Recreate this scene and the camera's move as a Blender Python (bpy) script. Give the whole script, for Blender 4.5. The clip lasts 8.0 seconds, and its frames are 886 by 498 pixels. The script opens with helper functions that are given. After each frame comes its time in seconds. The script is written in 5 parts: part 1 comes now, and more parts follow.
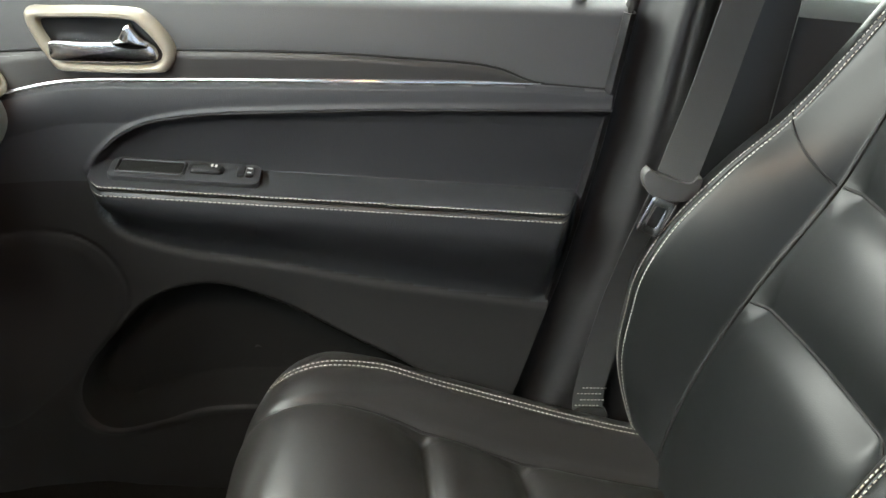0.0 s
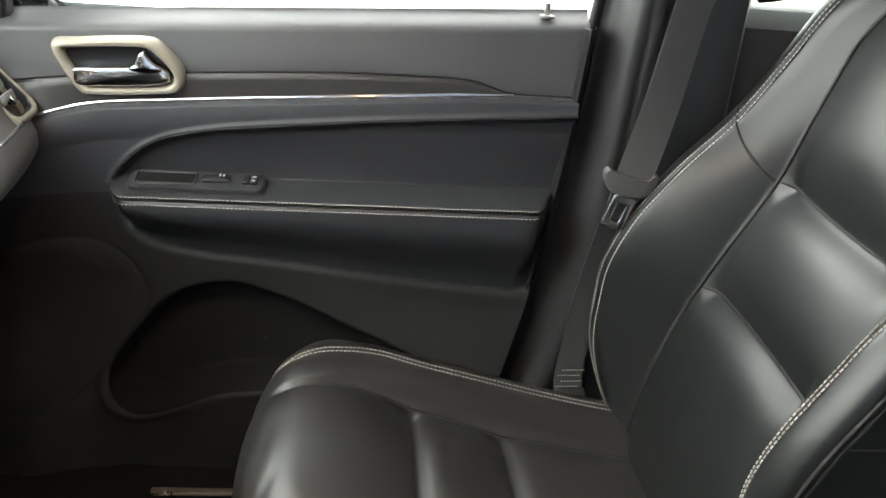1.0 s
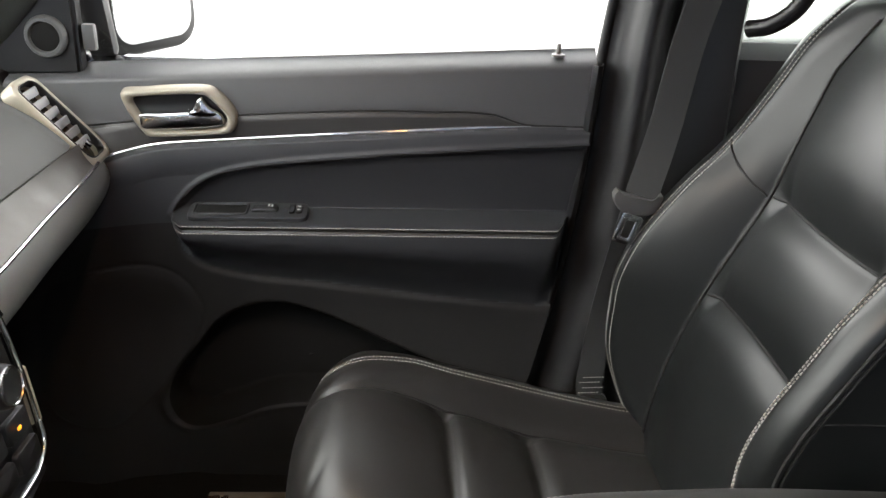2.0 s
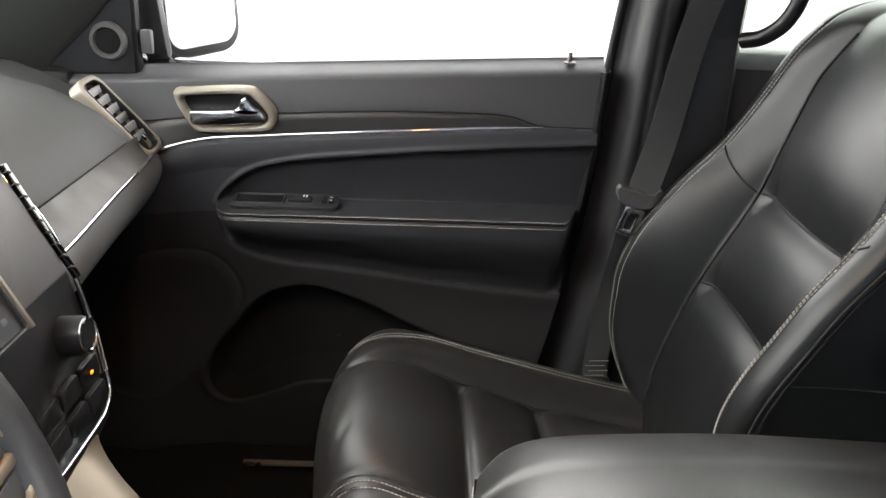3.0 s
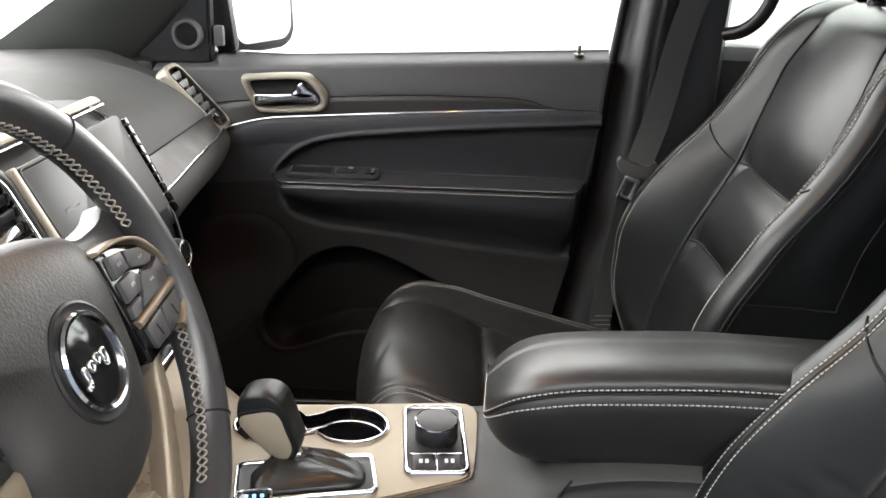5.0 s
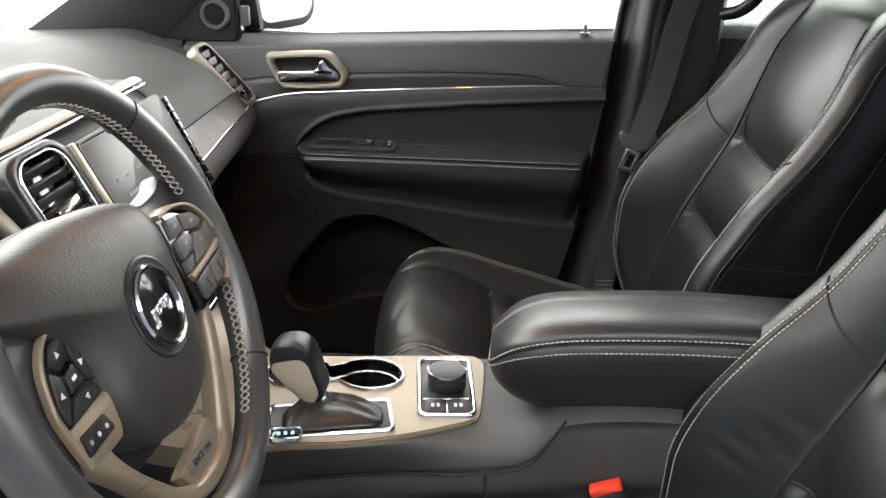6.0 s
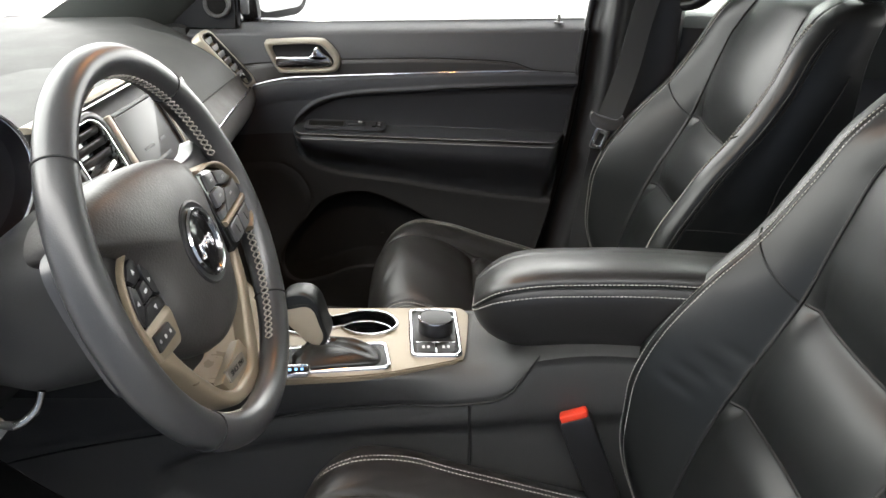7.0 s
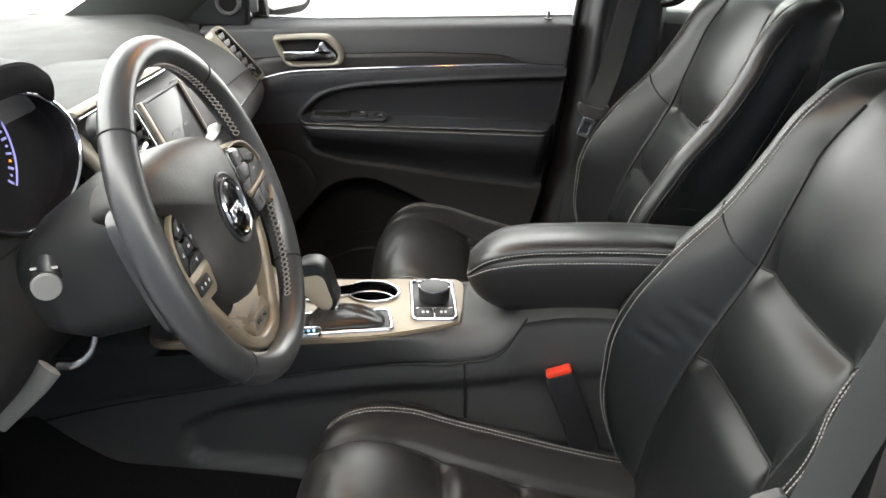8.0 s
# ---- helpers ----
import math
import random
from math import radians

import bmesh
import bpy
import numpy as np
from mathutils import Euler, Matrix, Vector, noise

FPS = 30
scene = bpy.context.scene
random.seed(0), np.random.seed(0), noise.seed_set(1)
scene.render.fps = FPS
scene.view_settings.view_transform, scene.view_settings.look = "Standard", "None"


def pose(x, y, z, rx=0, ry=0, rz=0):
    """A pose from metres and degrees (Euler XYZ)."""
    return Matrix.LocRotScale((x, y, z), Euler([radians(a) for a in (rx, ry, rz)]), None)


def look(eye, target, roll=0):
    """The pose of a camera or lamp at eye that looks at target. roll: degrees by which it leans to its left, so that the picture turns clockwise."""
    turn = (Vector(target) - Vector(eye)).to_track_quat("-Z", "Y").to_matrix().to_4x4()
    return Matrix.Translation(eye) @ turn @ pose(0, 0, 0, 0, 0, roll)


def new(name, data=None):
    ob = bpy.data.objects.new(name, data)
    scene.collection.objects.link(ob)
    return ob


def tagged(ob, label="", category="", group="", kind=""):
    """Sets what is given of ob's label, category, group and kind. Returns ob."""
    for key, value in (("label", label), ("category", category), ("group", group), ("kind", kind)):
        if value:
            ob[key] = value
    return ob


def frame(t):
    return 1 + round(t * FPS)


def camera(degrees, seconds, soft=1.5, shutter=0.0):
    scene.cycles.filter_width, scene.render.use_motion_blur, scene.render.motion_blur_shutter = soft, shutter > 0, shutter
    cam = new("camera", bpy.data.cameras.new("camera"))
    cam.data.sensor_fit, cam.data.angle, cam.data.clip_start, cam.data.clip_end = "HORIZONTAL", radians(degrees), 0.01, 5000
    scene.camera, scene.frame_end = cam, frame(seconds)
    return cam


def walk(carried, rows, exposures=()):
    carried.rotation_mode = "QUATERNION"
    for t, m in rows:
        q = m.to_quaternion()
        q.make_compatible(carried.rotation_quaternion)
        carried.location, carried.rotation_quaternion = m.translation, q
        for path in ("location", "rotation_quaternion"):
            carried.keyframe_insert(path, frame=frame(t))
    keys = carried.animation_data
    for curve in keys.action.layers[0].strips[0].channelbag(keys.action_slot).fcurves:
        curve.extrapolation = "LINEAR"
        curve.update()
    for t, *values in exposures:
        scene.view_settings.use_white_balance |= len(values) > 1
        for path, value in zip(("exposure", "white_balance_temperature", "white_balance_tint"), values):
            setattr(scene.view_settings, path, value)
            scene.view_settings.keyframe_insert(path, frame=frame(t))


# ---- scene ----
cam = camera(55.0, 8.0)
PATH = [
    (0, (-0.022, -0.315, 1.364), (0.099, 1.48, 0.491), 6.0),
    (0.5, (-0.008, -0.37, 1.385), (0.105, 1.421, 0.502), 6.0),
    (1, (0.014, -0.422, 1.411), (0.095, 1.376, 0.538), 4.2),
    (1.5, (0.019, -0.478, 1.429), (0.056, 1.338, 0.593), 2.6),
    (3, (0.034, -0.67, 1.458), (-0.028, 1.17, 0.678), 2.1),
    (3.5, (0.049, -0.724, 1.449), (-0.03, 1.115, 0.666), 2.5),
    (4, (0.056, -0.795, 1.458), (-0.035, 1.056, 0.705), 2.0),
    (4.5, (0.051, -0.869, 1.445), (-0.058, 0.991, 0.719), 2.0),
    (6, (0.072, -1.022, 1.489), (-0.096, 0.799, 0.681), 1.7),
    (6.5, (0.072, -1.107, 1.5), (-0.048, 0.715, 0.684), 2.3),
    (7, (0.075, -1.18, 1.509), (-0.046, 0.638, 0.686), 2.1),
    (7.5, (0.081, -1.251, 1.521), (-0.038, 0.566, 0.695), 2.0),
    (8, (0.086, -1.314, 1.529), (-0.03, 0.502, 0.701), 2.0),
]
EXPOSURES = [(0, 1.5, 6500, 2), (0.5, 1.45, 6500, 2), (1, 1.27, 6500, 4), (1.5, 1.02, 6500, 7), (3, 0.64, 6500, 11), (4.5, 0.60, 6500, 11), (8, 0.55, 6500, 8)]
walk(cam, [(t, look(eye, target, roll)) for t, eye, target, roll in PATH], EXPOSURES)

# ---------------------------------------------------------------- world and light
world = bpy.data.worlds.new("showroom_light")
scene.world = world
world.use_nodes = True
bg = world.node_tree.nodes["Background"]
bg.inputs[0].default_value = (1.0, 0.978, 0.955, 1)
bg.inputs[1].default_value = 7.2

# ---------------------------------------------------------------- materials


def material(name, col, rough=0.5, metal=0.0, grain=900.0, bump=0.15, vary=0.25, big=9.0, spec=0.5, coat=0.0, rvar=0.1, tint=None):
    m = bpy.data.materials.new(name)
    m.use_nodes = True
    nt = m.node_tree
    p = nt.nodes["Principled BSDF"]
    p.inputs["Metallic"].default_value = metal
    p.inputs["Specular IOR Level"].default_value = spec
    p.inputs["Coat Weight"].default_value = coat
    p.inputs["Coat Roughness"].default_value = 0.08
    tc = nt.nodes.new("ShaderNodeTexCoord")
    n1 = nt.nodes.new("ShaderNodeTexNoise")
    n1.inputs["Scale"].default_value = big
    n1.inputs["Detail"].default_value = 3
    n1.inputs["Roughness"].default_value = 0.65
    nt.links.new(tc.outputs["Object"], n1.inputs["Vector"])
    ramp = nt.nodes.new("ShaderNodeMix")
    ramp.data_type = "RGBA"
    c2 = tint or tuple(c * (1 - vary) for c in col)
    ramp.inputs["A"].default_value = (*c2, 1)
    ramp.inputs["B"].default_value = (*[min(1, c * (1 + vary)) for c in col], 1)
    nt.links.new(n1.outputs["Fac"], ramp.inputs["Factor"])
    nt.links.new(ramp.outputs["Result"], p.inputs["Base Color"])
    mr = nt.nodes.new("ShaderNodeMapRange")
    mr.inputs["From Min"].default_value, mr.inputs["From Max"].default_value = 0.3, 0.7
    mr.inputs["To Min"].default_value, mr.inputs["To Max"].default_value = max(0.02, rough - rvar), min(1, rough + rvar)
    nt.links.new(n1.outputs["Fac"], mr.inputs["Value"])
    nt.links.new(mr.outputs["Result"], p.inputs["Roughness"])
    if bump:
        v = nt.nodes.new("ShaderNodeTexVoronoi")
        v.inputs["Scale"].default_value = grain
        nt.links.new(tc.outputs["Object"], v.inputs["Vector"])
        b = nt.nodes.new("ShaderNodeBump")
        b.inputs["Strength"].default_value = bump
        b.inputs["Distance"].default_value = 0.0006
        nt.links.new(v.outputs["Distance"], b.inputs["Height"])
        nt.links.new(b.outputs["Normal"], p.inputs["Normal"])
    return m


def glow(name, col, power):
    m = bpy.data.materials.new(name)
    m.use_nodes = True
    p = m.node_tree.nodes["Principled BSDF"]
    p.inputs["Base Color"].default_value = (*col, 1)
    p.inputs["Emission Color"].default_value = (*col, 1)
    p.inputs["Emission Strength"].default_value = power
    return m


def glass(name, col, rough=0.0):
    """A thin pane: clear, with a little gloss."""
    m = bpy.data.materials.new(name)
    m.use_nodes = True
    nt = m.node_tree
    nt.nodes.remove(nt.nodes["Principled BSDF"])
    out = nt.nodes["Material Output"]
    tr, gl, mx = (nt.nodes.new("ShaderNodeBsdf" + k) for k in ("Transparent", "Glossy", "Diffuse"))
    nt.nodes.remove(mx)
    mx = nt.nodes.new("ShaderNodeMixShader")
    tr.inputs[0].default_value = (*col, 1)
    gl.inputs["Roughness"].default_value = rough
    mx.inputs[0].default_value = 0.05
    nt.links.new(tr.outputs[0], mx.inputs[1])
    nt.links.new(gl.outputs[0], mx.inputs[2])
    nt.links.new(mx.outputs[0], out.inputs[0])
    return m


DOORSKIN = material("black_door_leather", (0.0331, 0.0342, 0.0376), 0.42, grain=600, bump=0.28, vary=0.12, big=7, spec=0.5, rvar=0.04)
LEATHER = material("black_leather", (0.0100, 0.0112, 0.0112), 0.36, grain=800, bump=0.13, vary=0.15, big=7, spec=0.42, rvar=0.06)
LEATHER_WORN = material("creased_leather", (0.0165, 0.0160, 0.0155), 0.41, grain=800, bump=0.12, vary=0.2, big=11, spec=0.65, rvar=0.05)
CUSHION = material("soft_worn_leather", (0.022, 0.0208, 0.0198), 0.40, grain=800, bump=0.14, vary=0.2, big=11, spec=0.6, rvar=0.08)
PLASTIC = material("grained_plastic", (0.022, 0.0216, 0.0212), 0.56, grain=1100, bump=0.3, vary=0.15, big=6, spec=0.30)
SOFT = material("soft_touch_vinyl", (0.076, 0.076, 0.080), 0.48, grain=900, bump=0.25, vary=0.12, big=6, spec=0.5)
DASHPAD = material("dash_vinyl", (0.070, 0.070, 0.069), 0.62, grain=800, bump=0.18, vary=0.10, big=5, spec=0.20)
HARD = material("satin_black_plastic", (0.014, 0.014, 0.015), 0.38, grain=1500, bump=0.05, vary=0.15, big=12)
BUTTON = material("dark_grey_buttons", (0.075, 0.076, 0.078), 0.45, bump=0.05, grain=1500, vary=0.1)
GLOSS = material("piano_black", (0.006, 0.006, 0.007), 0.12, bump=0, vary=0.1, coat=0.6, rvar=0.04)
WOOD = material("dark_open_pore_wood", (0.066, 0.059, 0.054), 0.50, grain=420, bump=0.10, vary=0.25, big=30, spec=0.5)
DOORTRIM = material("dark_satin_trim", (0.034, 0.032, 0.031), 0.45, grain=420, bump=0.08, vary=0.15, big=30)
CHAMPAGNE = material("champagne_satin_plastic", (0.40, 0.365, 0.295), 0.38, metal=0.3, bump=0.04, grain=1500, vary=0.07, big=14)
MIDDOOR = material("dark_door_vinyl", (0.0370, 0.0381, 0.0426), 0.50, grain=900, bump=0.25, vary=0.12, big=6, spec=0.4)
TAN = material("tan_satin_plastic", (0.235, 0.192, 0.135), 0.36, metal=0.3, bump=0.04, grain=1500, vary=0.08, big=14)
CONSOLE = material("console_vinyl", (0.048, 0.048, 0.047), 0.50, grain=900, bump=0.25, vary=0.12, big=6, spec=0.4)
# black vinyl with the side window's reflection lifted into its base colour
FASCIA_SHEEN = material("soft_vinyl_with_sheen", (0.16, 0.158, 0.155), 0.38, grain=900, bump=0.1, vary=0.12, big=6, spec=0.8)
CHROME = material("chrome", (0.75, 0.76, 0.78), 0.09, metal=1.0, bump=0, vary=0.05, rvar=0.05)
LEVER = material("satin_chrome", (0.75, 0.76, 0.78), 0.2, metal=1.0, bump=0, vary=0.05, rvar=0.04)
STEEL = material("brushed_steel", (0.5, 0.5, 0.5), 0.25, metal=1.0, bump=0, vary=0.1)
THREAD = material("grey_thread", (0.40, 0.385, 0.35), 0.8, bump=0, vary=0.2, big=300)
SEAM = material("black_seam", (0.008, 0.008, 0.008), 0.7, bump=0, vary=0.2)
BELT = material("webbing", (0.062, 0.064, 0.064), 0.7, grain=900, bump=0.5, vary=0.2, big=40)
CARPET = material("black_carpet", (0.011, 0.0107, 0.0103), 0.95, grain=420, bump=1.0, vary=0.5, big=120, spec=0.1)
RED = material("red_button", (0.75, 0.055, 0.025), 0.4, bump=0, vary=0.08)
PRINT = material("grey_print", (0.30, 0.30, 0.30), 0.6, bump=0, vary=0.1)
WHITE_PRINT = material("white_print", (0.6, 0.6, 0.6), 0.6, bump=0, vary=0.1)
HEADLINER = material("light_headliner_cloth", (0.62, 0.61, 0.59), 0.95, grain=900, bump=0.3, vary=0.08)
PILLARCLOTH = material("dark_pillar_trim", (0.055, 0.06, 0.055), 0.75, grain=1200, bump=0.3, vary=0.15)
GROUND = material("grey_floor_coating", (0.17, 0.17, 0.17), 0.5, grain=60, bump=0.05, vary=0.06, big=2)
PAINT = material("car_paint", (0.02, 0.022, 0.03), 0.2, bump=0, vary=0.1, coat=0.8)
MIRROR = material("mirror_glass", (0.85, 0.86, 0.88), 0.015, metal=1.0, bump=0, vary=0.02, rvar=0.005)
UNSEENROOF = material("pale_unseen_roof", (0.62, 0.62, 0.62), 0.8, grain=80, bump=0.1, vary=0.1, big=1.5)
UNSEENWALL = material("blue_grey_unseen_wall", (0.105, 0.125, 0.165), 0.7, grain=80, bump=0.1, vary=0.2, big=1.5)
RIM = material("polished_worn_leather", (0.036, 0.036, 0.037), 0.33, grain=700, bump=0.12, vary=0.12, big=16, spec=0.8, rvar=0.02)
RUBBER = material("rubber_seal", (0.01, 0.01, 0.01), 0.6, bump=0.1, grain=700)
GLASS = glass("clear_glass", (0.91, 0.93, 0.925))
HUBSKIN = material("satin_grey_vinyl", (0.034, 0.032, 0.030), 0.46, grain=420, bump=0.30, vary=0.1, big=8, spec=0.5)
DIAL = material("matt_black_dial", (0.006, 0.006, 0.008), 0.7, bump=0, vary=0.1, spec=0.1)
BRAID = material("brown_grey_thread", (0.33, 0.305, 0.265), 0.75, bump=0, vary=0.2, big=200)
# dull black, also laid into hollows as painted shade
BLACK_AND_SHADE = material("dull_black_and_shade", (0.012, 0.0118, 0.0115), 0.8, grain=1100, bump=0.3, vary=0.2, spec=0.15)
PALE = material("pale_champagne_plastic", (0.40, 0.34, 0.255), 0.40, metal=0.2, bump=0.04, grain=1500, vary=0.07)
SILL = material("brass_grey_sill", (0.60, 0.52, 0.42), 0.30, metal=0.8, bump=0, vary=0.15)
SLAT = material("grey_slats", (0.34, 0.34, 0.34), 0.4, bump=0.04, grain=1500, vary=0.12)
GREYPLAST = material("mid_grey_plastic", (0.10, 0.10, 0.10), 0.5, bump=0.1, grain=1200, vary=0.12)
SCREENGLASS = glass("shaded_screen_glass", (0.80, 0.83, 0.82))
TINT = glass("tinted_glass", (0.55, 0.60, 0.57))
SCREEN = material("display_glass", (0.05, 0.053, 0.056), 0.34, bump=0, vary=0.15, big=14, spec=0.6, rvar=0.03)
COLUMN = material("grey_column_plastic", (0.0279, 0.0279, 0.0273), 0.5, grain=1100, bump=0.2, vary=0.12, big=8, spec=0.4)
PILLARTRIM = material("black_pillar_plastic", (0.030, 0.030, 0.031), 0.42, grain=1200, bump=0.15, vary=0.12, big=8, spec=0.5)
NAMEPLATE = material("dull_grey_plate", (0.17, 0.155, 0.13), 0.4, metal=0.3, bump=0, vary=0.1)
CREAM = material("pale_ivory_plastic", (0.20, 0.20, 0.19), 0.5, bump=0.05, vary=0.08)
LAMP = glow("warm_lamp", (1.0, 0.40, 0.09), 38.0)
AMBER = glow("amber_light", (1.0, 0.33, 0.02), 0.9)
BLUE = glow("blue_light", (0.45, 0.45, 0.95), 0.30)
CYAN = glow("cyan_light", (0.22, 0.55, 1.0), 0.9)
SCREEN_MARK = material("screen_mark", (0.13, 0.14, 0.15), 0.4, bump=0, vary=0.1)

# ---------------------------------------------------------------- building helpers


def smooth(a, b, x):
    t = np.clip((np.asarray(x, float) - a) / (b - a), 0, 1)
    return t * t * (3 - 2 * t)


def curve1(x, pts):
    """A smooth curve through (x, value) knots."""
    xs, ys = np.array([p[0] for p in pts], float), np.array([p[1] for p in pts], float)
    d = np.diff(ys) / np.diff(xs)
    m = np.r_[d[0], np.where(d[:-1] * d[1:] > 0, (d[:-1] + d[1:]) / 2, 0), d[-1]]
    x = np.clip(np.asarray(x, float), xs[0], xs[-1])
    i = np.clip(np.searchsorted(xs, x, side="right") - 1, 0, len(d) - 1)
    h = xs[i + 1] - xs[i]
    t = (x - xs[i]) / h
    return (2 * t**3 - 3 * t**2 + 1) * ys[i] + (t**3 - 2 * t**2 + t) * h * m[i] + (-2 * t**3 + 3 * t**2) * ys[i + 1] + (t**3 - t**2) * h * m[i + 1]


def spline(pts, n, closed=False):
    """n points on a Catmull-Rom curve through pts, evenly by chord length."""
    p = np.array(pts, float)
    q = np.vstack([p[-1], p, p[:2]]) if closed else np.vstack([2 * p[0] - p[1], p, 2 * p[-1] - p[-2]])
    out = []
    for i in range(1, len(q) - 2):
        for t in np.linspace(0, 1, 24, endpoint=False):
            a, b, c, d = q[i - 1 : i + 3]
            out.append(0.5 * (2 * b + (c - a) * t + (2 * a - 5 * b + 4 * c - d) * t * t + (3 * b - a - 3 * c + d) * t**3))
    out.append(q[-2])
    out = np.array(out)
    s = np.r_[0, np.cumsum(np.linalg.norm(np.diff(out, axis=0), axis=1))]
    k = np.linspace(0, s[-1], n, endpoint=not closed)
    return np.stack([np.interp(k, s, out[:, j]) for j in range(p.shape[1])], 1)


def thing(name, label, category, group="", kind=""):
    return tagged(new(name), label, category, group, kind)


def link(name, verts, faces, mat, parent=None, label="", flat=False, sharp=None):
    me = bpy.data.meshes.new(name)
    me.from_pydata([tuple(map(float, v)) for v in verts], [], [tuple(map(int, f)) for f in faces])
    me.materials.append(mat)
    if not flat:
        me.shade_smooth()
        if sharp:
            me.set_sharp_from_angle(angle=radians(sharp))
    me.update()
    ob = new(name, me)
    ob.parent = parent
    return tagged(ob, label)


def part(name, bm, mat, parent=None, label="", sharp=40):
    me = bpy.data.meshes.new(name)
    bm.to_mesh(me)
    bm.free()
    me.materials.append(mat)
    me.shade_smooth()
    me.set_sharp_from_angle(angle=radians(sharp))
    ob = new(name, me)
    ob.parent = parent
    return tagged(ob, label)


def grid_faces(nu, nv, cu=False, cv=False, start=0, keep=None, flip=False):
    out = []
    for i in range(nu if cu else nu - 1):
        for j in range(nv if cv else nv - 1):
            if keep is not None and not keep[i, j]:
                continue
            a, b = i * nv + j, ((i + 1) % nu) * nv + j
            c, d = ((i + 1) % nu) * nv + (j + 1) % nv, i * nv + (j + 1) % nv
            f = (a + start, b + start, c + start, d + start)
            out.append(f[::-1] if flip else f)
    return out


def sheet(name, P, mat, parent=None, label="", thick=(0, 0, 0), flip=False, sharp=None):
    """A solid sheet: the grid P (nu, nv, 3) and its copy moved by thick, joined round the rim."""
    nu, nv = P.shape[:2]
    v = P.reshape(-1, 3)
    f = grid_faces(nu, nv, flip=flip)
    if any(thick):
        n = len(v)
        v = np.vstack([v, v + np.array(thick)])
        f += grid_faces(nu, nv, start=n, flip=not flip)
        rim = [i * nv for i in range(nu)] + [(nu - 1) * nv + j for j in range(1, nv)] + [i * nv + nv - 1 for i in range(nu - 2, -1, -1)] + list(range(nv - 2, 0, -1))
        for a, b in zip(rim, rim[1:] + rim[:1]):
            f.append((a, a + n, b + n, b) if not flip else (a, b, b + n, a + n))
    return link(name, v, f, mat, parent, label, sharp=sharp or 50)


def loop_skin(name, L, mat, parent=None, label="", caps=True, sharp=None):
    """A skin over closed rings L (n rings, m points, 3)."""
    n, m = L.shape[:2]
    v = [*L.reshape(-1, 3)]
    f = grid_faces(n, m, cv=True)
    if caps:
        f.append(tuple(range(m)))
        f.append(tuple((n - 1) * m + j for j in range(m))[::-1])
    return link(name, v, f, mat, parent, label, sharp=sharp)


def frames(p, closed=False, up=(0, 0, 1)):
    t = np.roll(p, -1, 0) - np.roll(p, 1, 0) if closed else np.gradient(p, axis=0)
    t /= np.linalg.norm(t, axis=1)[:, None] + 1e-12
    u = np.array(up, float) - t * (t @ np.array(up, float))[:, None]
    u /= np.linalg.norm(u, axis=1)[:, None] + 1e-12
    return t, np.cross(t, u), u


def tube(name, pts, r, mat, parent=None, label="", seg=10, closed=False, up=(0, 0, 1), squash=1.0):
    """A rod along pts; r may vary; squash flattens it along up."""
    p = np.array(pts, float)
    t, s, u = frames(p, closed, up)
    rr = np.broadcast_to(np.array(r, float), (len(p),))[:, None]
    a = np.linspace(0, 2 * np.pi, seg, endpoint=False)
    L = p[:, None] + (s[:, None] * np.cos(a)[None, :, None] + u[:, None] * squash * np.sin(a)[None, :, None]) * rr[:, None]
    if closed:
        return link(name, L.reshape(-1, 3), grid_faces(len(p), seg, cu=True, cv=True), mat, parent, label)
    return loop_skin(name, L, mat, parent, label, sharp=60)


def rounded(w, h, r, n=6):
    """The outline of a rounded rectangle, counter-clockwise."""
    out = []
    for cx, cy, a0 in ((w / 2 - r, h / 2 - r, 0), (-w / 2 + r, h / 2 - r, 90), (-w / 2 + r, -h / 2 + r, 180), (w / 2 - r, -h / 2 + r, 270)):
        for k in range(n + 1):
            a = radians(a0 + 90 * k / n)
            out.append((cx + r * math.cos(a), cy + r * math.sin(a)))
    return out


def plate(name, outline, m, depth, mat, parent=None, label="", edge=0.0015, dome=0.0):
    """An outline in m's xy plane as a solid: top at z=0 with a rounded edge, bottom at -depth."""
    o = np.array(outline, float)
    c = o.mean(0)
    span = np.abs(o - c).max()
    rings = []
    for k, (ins, z) in enumerate(((0, -depth), (0, -edge), (0.3 * edge, -0.3 * edge), (edge, 0))):
        rings.append(np.c_[c + (o - c) * (1 - ins / span), np.full(len(o), z)])
    if dome:
        for s in (0.85, 0.6, 0.3, 0.05):
            rings.append(np.c_[c + (o - c) * s, np.full(len(o), dome * (1 - s * s))])
    L = np.array(rings)
    L = (L.reshape(-1, 3) @ np.array(m.to_3x3()).T + np.array(m.translation)).reshape(L.shape)
    return loop_skin(name, L, mat, parent, label, sharp=35)


def bezel(name, outer, inner, m, depth, mat, parent=None, label="", lift=0.002):
    """A frame between two outlines of as many points, with a rounded face."""
    o, i = np.array(outer, float), np.array(inner, float)
    rings = []
    for s, z in ((0, -depth), (0, -0.3 * lift), (0.12, 0.5 * lift), (0.35, lift), (0.65, lift), (0.88, 0.5 * lift), (1, -0.3 * lift), (1, -depth)):
        rings.append(np.c_[o + (i - o) * s, np.full(len(o), z)])
    L = np.array(rings)
    n, k = L.shape[:2]
    v = L.reshape(-1, 3) @ np.array(m.to_3x3()).T + np.array(m.translation)
    return link(name, v, grid_faces(n, k, cu=True, cv=True), mat, parent, label, sharp=45)


